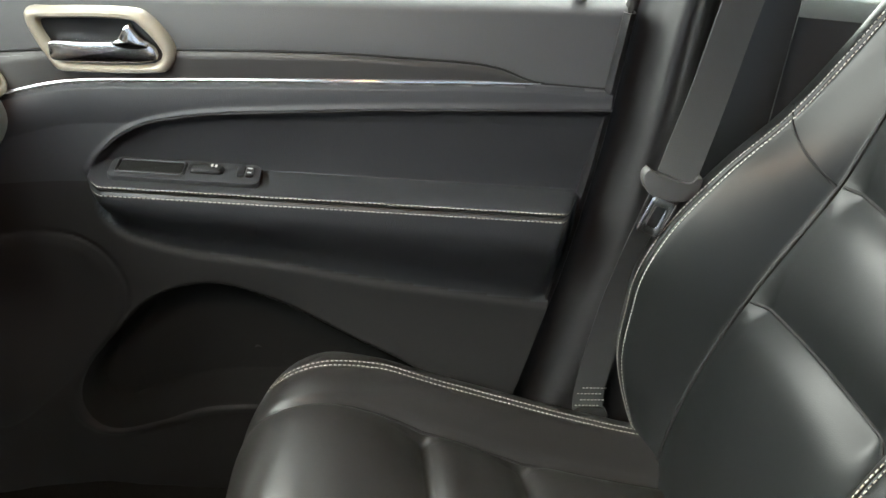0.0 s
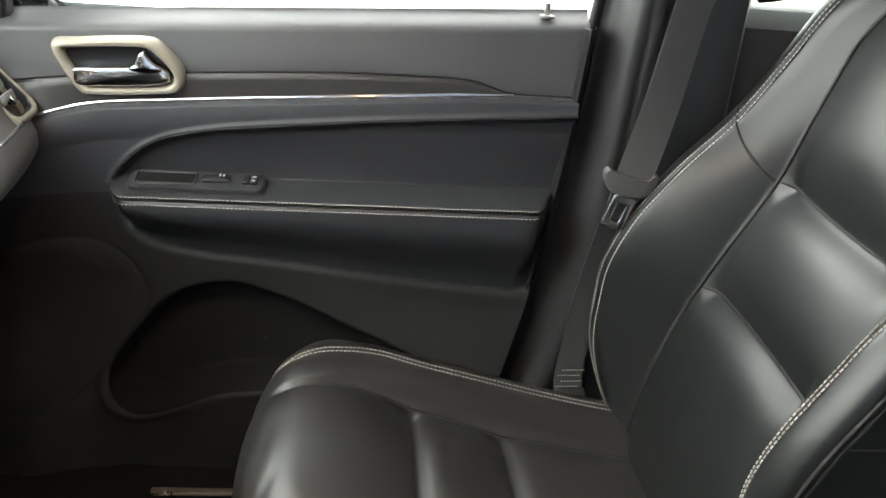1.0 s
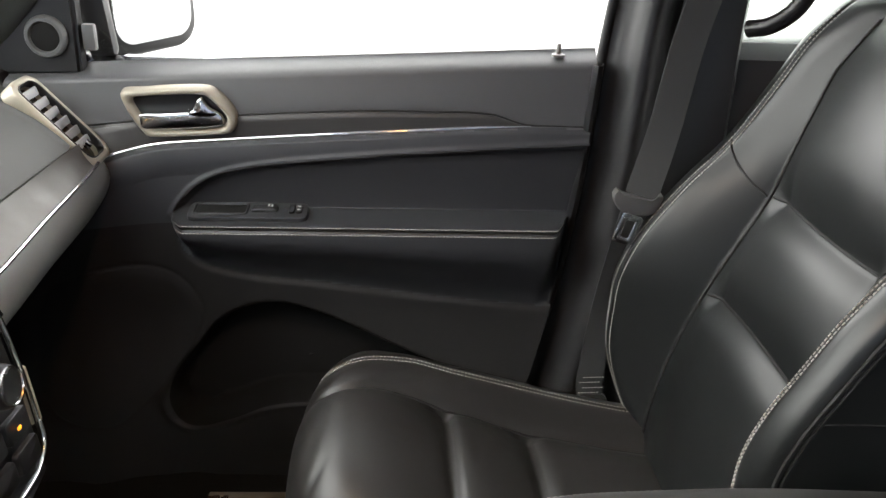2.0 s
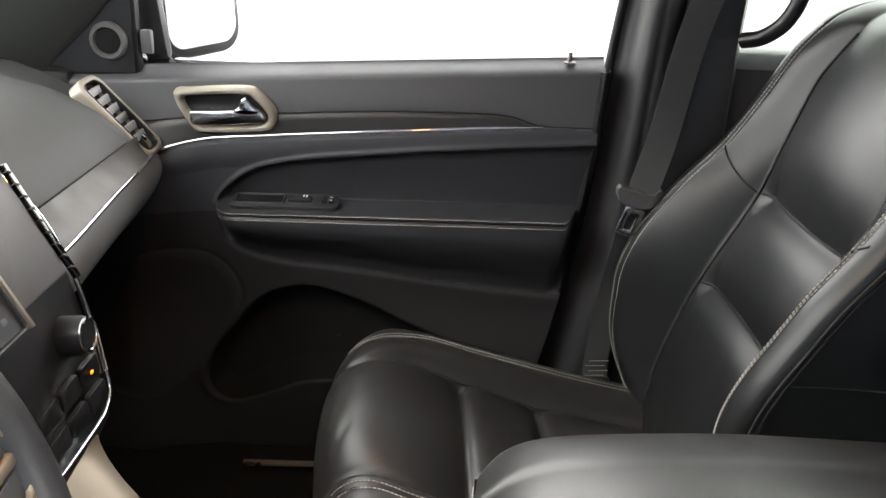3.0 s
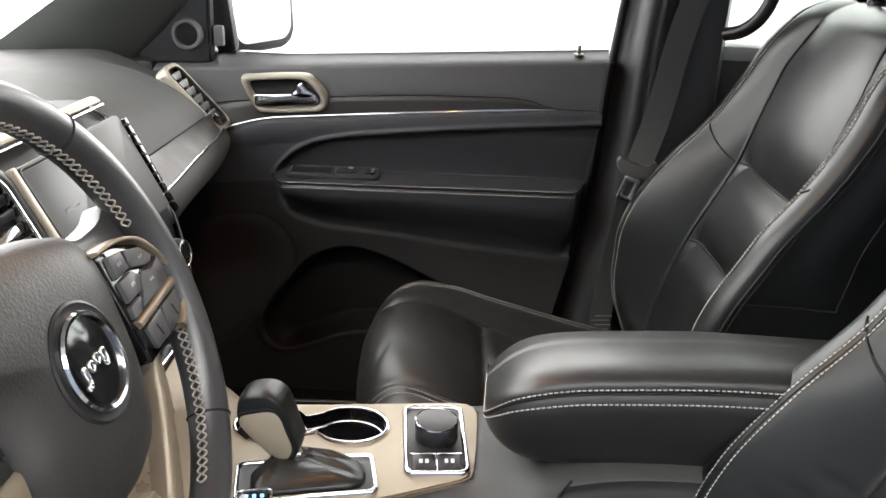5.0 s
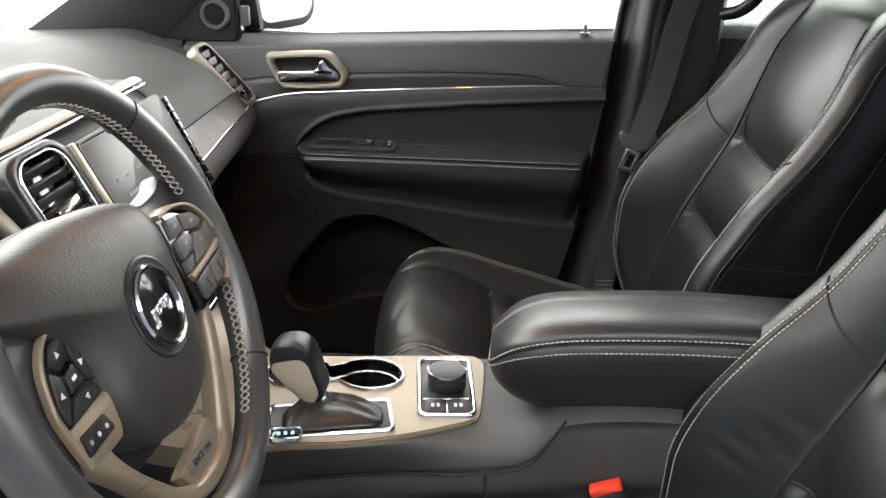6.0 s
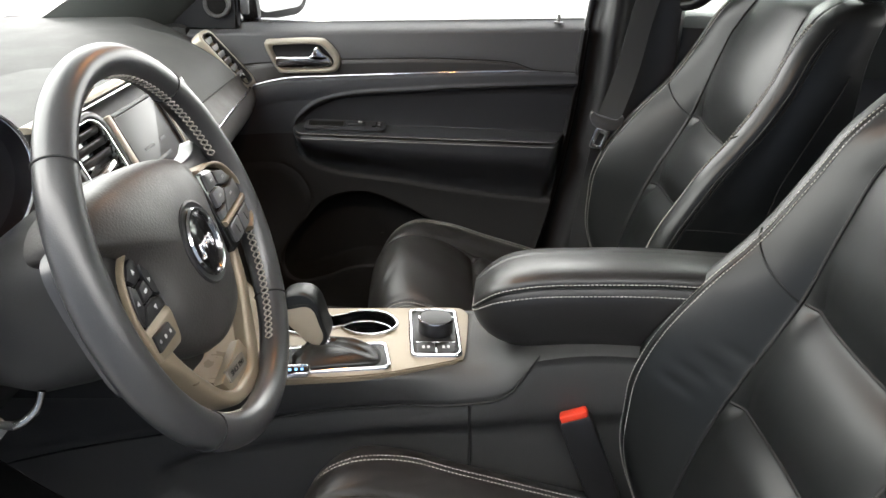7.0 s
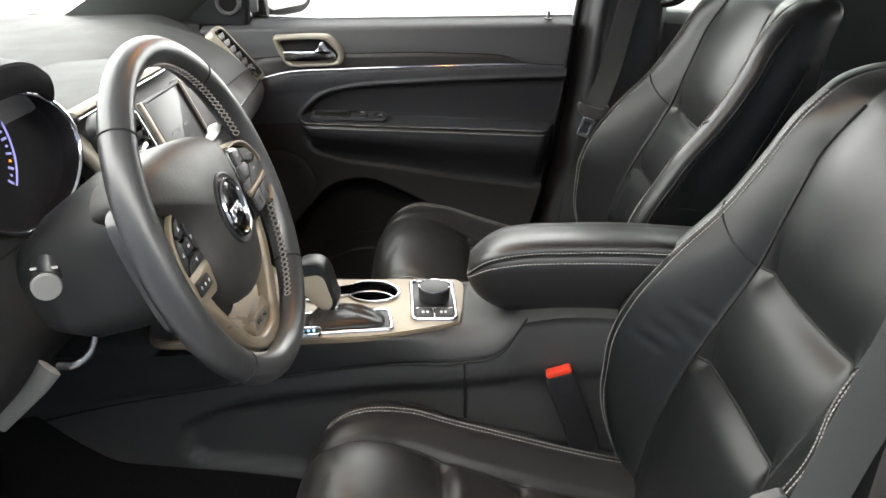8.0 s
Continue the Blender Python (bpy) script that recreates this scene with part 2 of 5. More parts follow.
def box(name, size, m, mat, parent=None, label="", r=0.003, seg=2):
    bm = bmesh.new()
    bmesh.ops.create_cube(bm, size=1)
    bmesh.ops.scale(bm, vec=size, verts=bm.verts)
    if r:
        bmesh.ops.bevel(bm, geom=bm.edges[:], offset=min(r, min(size) * 0.45), segments=seg, affect="EDGES", profile=0.5)
    bmesh.ops.transform(bm, matrix=m, verts=bm.verts)
    return part(name, bm, mat, parent, label)


def lathe(name, prof, m, mat, parent=None, label="", seg=32):
    """A turned body: prof is (radius, height) from bottom to top."""
    a = np.linspace(0, 2 * np.pi, seg, endpoint=False)
    L = np.array([np.c_[r * np.cos(a), r * np.sin(a), np.full(seg, h)] for r, h in prof])
    L = (L.reshape(-1, 3) @ np.array(m.to_3x3()).T + np.array(m.translation)).reshape(L.shape)
    return loop_skin(name, L, mat, parent, label, sharp=35)


def axes(o, x, y):
    """A pose from an origin, an x way and a way near y."""
    x = Vector(x).normalized()
    z = x.cross(Vector(y)).normalized()
    return Matrix.Translation(o) @ Matrix((x, z.cross(x), z)).transposed().to_4x4()


def stitches(name, pts, normal, parent, mat=None, step=0.0056, length=0.0042, width=0.0014, slant=0.0):
    """A row of short raised threads along pts."""
    p = np.array(pts, float)
    s = np.r_[0, np.cumsum(np.linalg.norm(np.diff(p, axis=0), axis=1))]
    n = max(2, int(s[-1] / step))
    nr = np.array(normal, float)
    k = np.linspace(0, s[-1], n)
    q = np.stack([np.interp(k, s, p[:, j]) for j in range(3)], 1)
    t = np.gradient(q, axis=0)
    t /= np.linalg.norm(t, axis=1)[:, None] + 1e-9
    N = np.broadcast_to(nr, q.shape) if nr.ndim == 1 else np.stack([np.interp(k, s, nr[:, j]) for j in range(3)], 1)
    N = N / (np.linalg.norm(N, axis=1)[:, None] + 1e-9)
    w = np.cross(t, N)
    if slant:
        t = t + w * slant
    v, f = [], []
    for i in range(n):
        b = len(v)
        for a, c, h in ((-1, -1, -0.4), (-1, 1, -0.4), (1, 1, -0.4), (1, -1, -0.4), (-0.7, -0.6, 1), (-0.7, 0.6, 1), (0.7, 0.6, 1), (0.7, -0.6, 1)):
            v.append(q[i] + t[i] * a * length / 2 + w[i] * c * width / 2 + N[i] * h * width * 0.55)
        f += [(b + 4, b + 5, b + 6, b + 7), (b, b + 1, b + 5, b + 4), (b + 1, b + 2, b + 6, b + 5), (b + 2, b + 3, b + 7, b + 6), (b + 3, b, b + 4, b + 7)]
    return link(name, v, f, mat or THREAD, parent, "row of light grey thread stitches")


def inside(poly, X, Z):
    """Signed distance to a closed outline: positive within."""
    q = np.array(poly, float)
    best, odd = np.full(X.shape, 1e9), np.zeros(X.shape, bool)
    for (ax, az), (bx, bz) in zip(q, np.roll(q, -1, 0)):
        dx, dz = bx - ax, bz - az
        t = np.clip(((X - ax) * dx + (Z - az) * dz) / (dx * dx + dz * dz + 1e-12), 0, 1)
        best = np.minimum(best, np.hypot(X - ax - t * dx, Z - az - t * dz))
        if abs(dz) > 1e-12:
            odd ^= ((az > Z) != (bz > Z)) & (X < dx * (Z - az) / dz + ax)
    return np.where(odd, best, -best)


def holed(name, outline, holes, m, depth, mat, parent=None, label="", edge=0.002):
    """A flat plate with holes through it: top at z=0."""
    bm = bmesh.new()
    loops = []
    for o in (outline, *holes):
        vs = [bm.verts.new((float(a), float(b), 0)) for a, b in o]
        loops += [bm.edges.new((p, q)) for p, q in zip(vs, vs[1:] + vs[:1])]
    bmesh.ops.triangle_fill(bm, use_beauty=True, use_dissolve=False, edges=loops, normal=(0, 0, 1))
    rim = [e for e in bm.edges if e.is_boundary]
    e = bmesh.ops.extrude_edge_only(bm, edges=rim)
    low = [v for v in e["geom"] if isinstance(v, bmesh.types.BMVert)]
    bmesh.ops.translate(bm, vec=(0, 0, -depth), verts=low)
    bmesh.ops.recalc_face_normals(bm, faces=bm.faces)
    bmesh.ops.bevel(bm, geom=[e for e in bm.edges if len(e.link_faces) == 2 and e.calc_face_angle(0) > 1.0], offset=edge, segments=2, affect="EDGES")
    bmesh.ops.transform(bm, matrix=m, verts=bm.verts)
    return part(name, bm, mat, parent, label)

# ---------------------------------------------------------------- ground and car shell
gr = link("ground", [(-40, -40, 0), (40, -40, 0), (40, 40, 0), (-40, 40, 0)], [(0, 1, 2, 3)], GROUND, flat=True)
tagged(gr, "grey coated floor under and round the car", "ground", kind="structure")

U, V = np.meshgrid(np.linspace(-1.15, 1.6, 60), np.linspace(-0.72, 0.72, 40), indexing="ij")
Zf = 0.47 + 0.30 * smooth(-0.72, -1.1, U) + 0.004 * np.sin(U * 60) * np.sin(V * 50)
tagged(sheet("floor", np.dstack([U, V, Zf]), CARPET, thick=(0, 0, -0.06)), "black carpeted footwell floor of the car", "floor", kind="structure")

# unseen wall on the driver's side, behind the camera, added to dim and tint light
box("wall_unseen", (16, 0.2, 2.9), pose(0.5, -2.7, 1.45), UNSEENWALL, r=0.01)
tagged(bpy.data.objects["wall_unseen"], "unseen dark plain wall, added beside the car to shape the light", "wall", kind="structure")

# unseen roof, high over the car, added to hold back overhead light
box("roof_unseen", (10.2, 6.6, 0.2), pose(3.3, 1.1, 4.3), UNSEENROOF, r=0.01)
tagged(bpy.data.objects["roof_unseen"], "unseen plain grey roof, added to block light from above", "roof", kind="structure")

# headliner, closing the cabin above
U, V = np.meshgrid(np.linspace(-0.35, 1.9, 30), np.linspace(-0.60, 0.60, 24), indexing="ij")
tagged(sheet("ceiling", np.dstack([U, V, 1.70 - 0.10 * (V / 0.6) ** 4 - 0.06 * smooth(0, -0.35, U)]), HEADLINER, thick=(0, 0, 0.05), flip=True), "pale cloth headliner of the car", "ceiling", kind="structure")

# overhead console with its two courtesy lamps, lit while the door is open
oh = thing("overhead_console", "pale overhead console with two lit warm courtesy lamps", "overhead console")
om = axes((-0.185, 0.0, 1.604), (0, 1, 0), (1, 0, 0.16))
plate("console_shell", rounded(0.20, 0.24, 0.05, 8), om, 0.05, HEADLINER, oh, edge=0.012)
for sy in (-0.055, 0.055):
    bezel("lamp_rim", rounded(0.072, 0.052, 0.014), rounded(0.064, 0.044, 0.011), om @ pose(sy, 0.02, 0.001), 0.006, CREAM, oh, lift=0.002)
    plate("lamp_lens", rounded(0.066, 0.046, 0.012), om @ pose(sy, 0.02, 0.002), 0.004, LAMP, oh, "lit warm lamp lens", edge=0.001, dome=0.002)

# ---------------------------------------------------------------- passenger door
BELT_Z = lambda x: 1.192 + 0.058 * x
CREASE_Z = lambda x: curve1(x, [(-0.7, 1.05), (-0.54, 1.078), (-0.293, 1.103), (-0.016, 1.117), (0.09, 1.115), (0.145, 1.101), (0.26, 1.101)])
CHROME_Z = lambda x: curve1(x, [(-0.62, 0.99), (-0.518, 1.030), (-0.432, 1.052), (-0.318, 1.064), (-0.1, 1.082), (0.145, 1.099), (0.26, 1.101)])
LOW_Z = lambda x: curve1(x, [(-0.405, 0.93), (-0.398, 0.895), (-0.381, 0.872), (-0.334, 0.852), (-0.17, 0.834), (0.0, 0.816), (0.19, 0.803), (0.27, 0.799)])
ARM_Z = lambda x: 0.951 + 0.02 * (x + 0.39)
REAR_X = lambda z: curve1(z, [(0.40, 0.06), (0.65, 0.158), (0.80, 0.197), (1.0, 0.226), (1.21, 0.242)])
INSERT = [(-0.405, 0.945)] + [(x, z) for x, z in spline([(-0.396, 0.962), (-0.365, 0.993), (-0.322, 1.015), (-0.25, 1.031), (-0.167, 1.041), (-0.013, 1.057), (0.235, 1.078)], 40)] + [(0.28, 0.93)]
ARM = [(-0.405, 0.951), (-0.407, 0.93)] + [(x, float(LOW_Z(x))) for x in np.linspace(-0.404, 0.27, 50)] + [(0.30, 0.965), (0.10, 0.961)]
POCKET = spline([(-0.425, 0.665), (-0.438, 0.615), (-0.424, 0.578), (-0.388, 0.568), (-0.326, 0.588), (-0.25, 0.618), (-0.1, 0.630), (0.06, 0.640), (0.03, 0.69), (-0.069, 0.734), (-0.171, 0.778), (-0.255, 0.797), (-0.335, 0.772), (-0.38, 0.725)], 80, closed=True)
GRILLE = spline([(-0.62, 0.62), (-0.62, 0.80), (-0.53, 0.855), (-0.454, 0.859), (-0.395, 0.83), (-0.369, 0.766), (-0.40, 0.70), (-0.46, 0.63), (-0.53, 0.58)], 70, closed=True)


def door_face(X, Z):
    """How far out the passenger door's inner face lies."""
    zb, zc, zh, zl, za = BELT_Z(X), CREASE_Z(X), CHROME_Z(X), LOW_Z(X), ARM_Z(X)
    y = 0.712 + 0.045 * smooth(zb - 0.022, zb + 0.004, Z) ** 2 + 0.010 * smooth(zc, zb, Z)
    y -= 0.004 * smooth(zc - 0.001, zc - 0.006, Z)
    band = smooth(zh, zh - 0.006, Z)
    y += band * (-0.010 - 0.004 * np.sin(np.pi * np.clip((zh - Z) / 0.05, 0, 1)))
    # the scooped front of the door, that runs into the dashboard
    y -= 0.055 * smooth(-0.40, -0.60, X) * smooth(1.10, 1.0, Z)
    ins = inside(INSERT, X, Z)
    y = y + smooth(-0.002, 0.010, ins) * (0.007 + 0.010 * smooth(1.05, 0.96, Z))
    y -= 0.004 * np.exp(-(((ins + 0.003) / 0.004) ** 2))
    # lower panel
    low = smooth(zl + 0.002, zl - 0.010, Z) * smooth(-0.46, -0.36, X) + smooth(0.95, 0.85, Z) * (1 - smooth(-0.46, -0.36, X))
    ylow = 0.693 - 0.03 * smooth(0.80, 0.60, Z) - 0.035 * smooth(-0.42, -0.56, X)
    y = y * (1 - low) + ylow * low
    # armrest with its padded face
    arm = inside(ARM, X, Z)
    t = np.clip((Z - zl) / np.maximum(za - zl, 0.01), 0, 1.3)
    face = 0.697 - 0.052 * smooth(0.0, 0.75, t) + 0.0045 * np.exp(-(((Z - (za - 0.012)) / 0.0035) ** 2))
    face += (0.725 - face) * smooth(za - 0.004, za + 0.011, Z) ** 1.5
    face += 0.03 * smooth(-0.375, -0.408, X)
    face += (0.704 - face) * smooth(REAR_X(Z) - 0.040, REAR_X(Z) - 0.006, X) ** 2
    y = np.where(arm > 0, face * smooth(0, 0.005, arm) + y * (1 - smooth(0, 0.005, arm)), y)
    # map pocket, with a lip
    pk = inside(POCKET, X, Z)
    y += 0.060 * smooth(-0.002, 0.022, pk) - 0.003 * np.exp(-(((pk + 0.005) / 0.006) ** 2)) * smooth(0.68, 0.60, Z)
    gl = inside(GRILLE, X, Z)
    y += 0.002 * np.exp(-((gl / 0.002) ** 2)) - 0.002 * smooth(0, 0.02, gl)
    return y


xs = np.linspace(-0.66, 0.262, 300)
zs = np.unique(np.r_[np.linspace(0.40, 0.94, 150), np.linspace(0.94, 0.985, 36), np.linspace(0.985, 1.206, 110)])
X, Z = np.meshgrid(xs, zs, indexing="ij")
rear = REAR_X(Z)
X = np.where(X > -0.1, -0.1 + (X + 0.1) * (rear + 0.1) / (0.262 + 0.1), X)
Z = np.where(Z > 0.98, 0.98 + (Z - 0.98) * (BELT_Z(X) + 0.004 - 0.98) / (1.206 - 0.98), Z)
Y = door_face(X, Z)
DP = np.dstack([X, Y, Z])

door = thing("door_1", "black front passenger door trim with padded armrest, closed", "car door", kind="structure")
cx, cz = (X[:-1, :-1] + X[1:, 1:]) / 2, (Z[:-1, :-1] + Z[1:, 1:]) / 2
k_arm = inside(ARM, cx, cz) > 0.001
k_ins = (inside(INSERT, cx, cz) > 0.002) & ~k_arm
k_grl = inside(GRILLE, cx, cz) > 0
k_low = ((cz < LOW_Z(cx)) | ((cx < -0.41) & (cz < 0.93))) & ~k_grl & ~k_arm
k_pk = inside(POCKET, cx, cz) > 0.003
k_low &= ~k_pk
NRM = np.cross(np.gradient(DP, axis=0), np.gradient(DP, axis=1)).reshape(-1, 3)
NRM *= (np.sign(-NRM[:, 1:2]) + 1e-9) / np.linalg.norm(NRM, axis=1)[:, None]
k_top = ~(k_arm | k_ins | k_grl | k_low | k_pk)
k_mid = k_top & (cz < CHROME_Z(cx) - 0.002)
k_top &= ~k_mid
for nm, keep, mat, lab in (("upper_panel", k_top, SOFT, ""), ("middle_panel", k_mid, MIDDOOR, ""), ("insert", k_ins, DOORSKIN, "black leather insert"), ("armrest", k_arm, DOORSKIN, "padded black leather armrest"), ("lower_panel", k_low, PLASTIC, ""), ("map_pocket", k_pk, PLASTIC, "deep black map pocket"), ("speaker_grille", k_grl, PLASTIC, "black speaker grille")):
    v = DP.reshape(-1, 3)
    f = grid_faces(len(xs), len(zs), keep=keep)
    used = np.unique(np.array(f))
    back = np.full(len(v), -1)
    back[used] = np.arange(len(used))
    ob = link(nm, v[used], back[np.array(f)], mat, door, lab)
    ob.data.normals_split_custom_set_from_vertices([tuple(n) for n in NRM[used]])

# dark sheet over the pocket's inside, in place of the shade there
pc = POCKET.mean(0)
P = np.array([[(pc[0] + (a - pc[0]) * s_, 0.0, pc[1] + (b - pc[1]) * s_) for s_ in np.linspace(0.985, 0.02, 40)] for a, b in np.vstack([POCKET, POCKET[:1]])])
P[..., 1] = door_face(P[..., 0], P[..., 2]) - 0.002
sheet("pocket_shade", P, BLACK_AND_SHADE, door, "dull black sheet standing in for shade in the map pocket", thick=(0, 0.001, 0))
# trim strip between the crease and the chrome
xt = np.linspace(-0.62, 0.143, 150)
P = np.array([[(x, float(door_face(np.array(x), np.array(z))) - 0.0012, z) for z in np.linspace(float(CHROME_Z(x)) + 0.001, float(CREASE_Z(x)) - 0.002, 8)] for x in xt])
sheet("trim_strip", P, DOORTRIM, door, "dark satin trim strip", thick=(0, 0.002, 0))
# door shell behind the trim, up to the belt line
box("door_shell", (0.94, 0.06, 0.78), pose(-0.20, 0.80, 0.78), PAINT, door, r=0.02)
on = lambda x, z, out=0.0: (x, float(door_face(np.array(x), np.array(z))) - out, z)
xc = np.linspace(-0.60, 0.146, 90)
tube("chrome_strip", [on(x, float(CHROME_Z(x)) + 0.0005, 0.0015) for x in xc], np.r_[0.0034 * np.ones(80), np.linspace(0.0034, 0.001, 10)], CHROME, door, "thin chrome strip", up=(0, 1, 0), squash=0.7, seg=8)
xg = np.linspace(-0.62, 0.150, 120)
tube("crease_gap", [on(x, float(CREASE_Z(x)), 0.0) for x in xg], 0.0016, SEAM, door, seg=6, up=(0, 1, 0))
tube("panel_gap", [on(x, 1.1005, 0.0) for x in np.linspace(0.147, 0.232, 12)], 0.0014, SEAM, door, seg=6, up=(0, 1, 0))
tube("insert_gap", [on(x, z + 0.001, 0.0005) for x, z in INSERT[2:-1]], 0.0013, SEAM, door, seg=6, up=(0, 1, 0))
xa = np.linspace(-0.392, 0.206, 120)
arm_line = lambda dz: np.array([on(x, float(ARM_Z(x)) - 0.012 + dz, 0.0006) for x in xa])
tube("seam", arm_line(0.0), 0.0012, SEAM, door, seg=6)
stitches("stitching", arm_line(0.0055), (0, -1, 0.2), door)
stitches("stitching", arm_line(-0.0055), (0, -1, -0.1), door)

# smooth rear edge of the trim, turned back towards the pillar
ze = np.linspace(0.42, 1.195, 60)
P = np.array([[(float(REAR_X(z)) + dx, y, z) for dx, y in ((-0.009, 0.709), (-0.003, 0.700), (0.003, 0.702), (0.007, 0.712), (0.008, 0.740))] for z in ze])
sheet("rear_edge", P, HARD, door, "black rear edge of the door", thick=(0, 0.004, 0), flip=True)
# inner handle
hm = axes((-0.380, 0.701, 1.1065), (1, 0, 0.045), (0, -0.1, 1))
out = spline([(-0.085, 0.030), (-0.05, 0.038), (0.035, 0.040), (0.060, 0.030), (0.083, -0.004), (0.076, -0.030), (0.05, -0.036), (-0.04, -0.038), (-0.062, -0.030)], 60, closed=True)
inn = spline([(-0.069, 0.020), (-0.045, 0.0265), (0.030, 0.028), (0.048, 0.020), (0.068, -0.006), (0.064, -0.021), (0.042, -0.0255), (-0.035, -0.0265), (-0.050, -0.021)], 60, closed=True)
bezel("handle_bezel", out, inn, hm, 0.012, CHAMPAGNE, door, "champagne satin handle surround", lift=0.006)
plate("handle_recess", inn * 1.03, hm @ pose(0, 0, -0.006), 0.02, HARD, door)
bar = spline([(-0.060, -0.022), (-0.062, -0.010), (-0.058, 0.0005), (-0.02, 0.0015), (0.030, 0.003), (0.055, 0.002), (0.064, -0.008), (0.060, -0.019), (0.02, -0.0225), (-0.03, -0.0235)], 60, closed=True)
fin = spline([(0.012, 0.000), (0.022, 0.008), (0.030, 0.021), (0.036, 0.0245), (0.040, 0.020), (0.047, 0.010), (0.058, 0.000), (0.040, -0.006)], 40, closed=True)
plate("door_lever", bar, hm @ pose(0, 0, 0.007), 0.012, LEVER, door, "chrome pull lever", edge=0.004, dome=0.003)
plate("lever_fin", fin, hm @ pose(0, 0, 0.0085, 0, 0, 0), 0.012, CHROME, door, "chrome fin of the lever", edge=0.003, dome=0.004)

# window switch panel on the armrest
sm = axes((-0.283, 0.681, 0.961), (1, 0, 0.02), (0, 0.97, 0.25))
plate("switch_panel", rounded(0.186, 0.042, 0.012), sm @ pose(0, 0, 0.0005), 0.010, DOORSKIN, door, edge=0.003)
bezel("grip_rim", rounded(0.086, 0.030, 0.006), rounded(0.078, 0.022, 0.004), sm @ pose(-0.042, 0.002, 0.0012), 0.006, HARD, door, lift=0.0012)
# flush dark plate, painted shade for the grip's hollow
plate("grip_cup", rounded(0.080, 0.024, 0.004), sm @ pose(-0.042, 0.002, 0.0009), 0.003, BLACK_AND_SHADE, door)
plate("window_switch", rounded(0.042, 0.016, 0.005), sm @ pose(0.026, 0.002, 0.005), 0.008, HARD, door, edge=0.003, dome=0.003)
for dx in (0.068, 0.079):
    plate("lock_switch", rounded(0.010, 0.020, 0.003), sm @ pose(dx, 0.002, 0.0045), 0.006, HARD, door, edge=0.002)
for dx, dy, w, h in ((0.033, 0.003, 0.003, 0.006), (0.038, 0.002, 0.003, 0.005), (0.079, -0.003, 0.005, 0.002), (0.079, 0.006, 0.006, 0.002)):
    plate("print_mark", rounded(w, h, 0.0008, 2), sm @ pose(dx, dy, 0.0085 if dx < 0.05 else 0.005), 0.0006, WHITE_PRINT, door, edge=0.0002)

# lock pin and window
lathe("lock_pin", [(0.010, 0), (0.010, 0.003), (0.004, 0.004), (0.0038, 0.017), (0.003, 0.019), (0.001, 0.0195)], pose(0.183, 0.742, 1.2), CREAM, door, seg=16)
pane = link("window_pane", [(-0.565, 0.765, 1.15), (0.25, 0.765, 1.19), (0.33, 0.70, 1.58), (-0.20, 0.70, 1.58)], [(0, 1, 2, 3)], GLASS, door, "clear side window glass", flat=True)
pane.visible_shadow = False

# corner panel with tweeter at the front of the window
o = [(-0.70, 1.145), (-0.535, 1.150), (-0.532, 1.30), (-0.515, 1.42), (-0.56, 1.40), (-0.62, 1.28)]
bm = bmesh.new()
f = bm.faces.new([bm.verts.new((x, 0.735, z)) for x, z in o])
e = bmesh.ops.extrude_face_region(bm, geom=[f])
bmesh.ops.translate(bm, vec=(0, 0.03, 0), verts=[v for v in e["geom"] if isinstance(v, bmesh.types.BMVert)])
bmesh.ops.recalc_face_normals(bm, faces=bm.faces)
bmesh.ops.bevel(bm, geom=bm.edges[:], offset=0.006, segments=3, affect="EDGES")
part("corner_panel", bm, HARD, door)
tm = axes((-0.578, 0.733, 1.208), (1, 0, 0), (0, 0, 1))
lathe("tweeter_ring", [(0.031, -0.004), (0.031, 0.006), (0.028, 0.011), (0.0235, 0.0110), (0.0215, 0.006)], tm, GREYPLAST, door, "round tweeter surround", seg=40)
lathe("tweeter", [(0.0225, 0.004), (0.0215, 0.006), (0.012, 0.0085), (0.001, 0.009)], tm, BLACK_AND_SHADE, door, "black tweeter grille", seg=40)
box("sensor_block", (0.020, 0.014, 0.040), pose(-0.522, 0.752, 1.205), GREYPLAST, door, "small grey block by the mirror foot", r=0.004)

# door mirror outside
mir = thing("door_mirror", "dark door mirror on the passenger side with bright glass", "wing mirror")
lm = axes((-0.505, 0.965, 1.245), (0.42, 0.90, 0.0), (-0.05, 0, 1))
L = []
for k, (s, d) in enumerate(((1.0, 0.012), (1.06, 0.0), (1.05, -0.03), (0.95, -0.07), (0.7, -0.10), (0.3, -0.115))):
    L.append([tuple(lm @ Vector((a * s, b * s, d))) for a, b in rounded(0.205, 0.19, 0.045, 8)])
loop_skin("housing", np.array(L), HARD, mir)
plate("mirror_glass", rounded(0.184, 0.164, 0.038, 8), lm @ pose(0, 0.002, 0.014), 0.006, MIRROR, mir, "silver mirror glass")
box("mirror_foot", (0.045, 0.03, 0.24), pose(-0.533, 0.80, 1.285, 0, -6, 0), HARD, mir, r=0.012)
box("mirror_arm", (0.05, 0.20, 0.08), pose(-0.575, 0.86, 1.17), PAINT, mir, r=0.015)

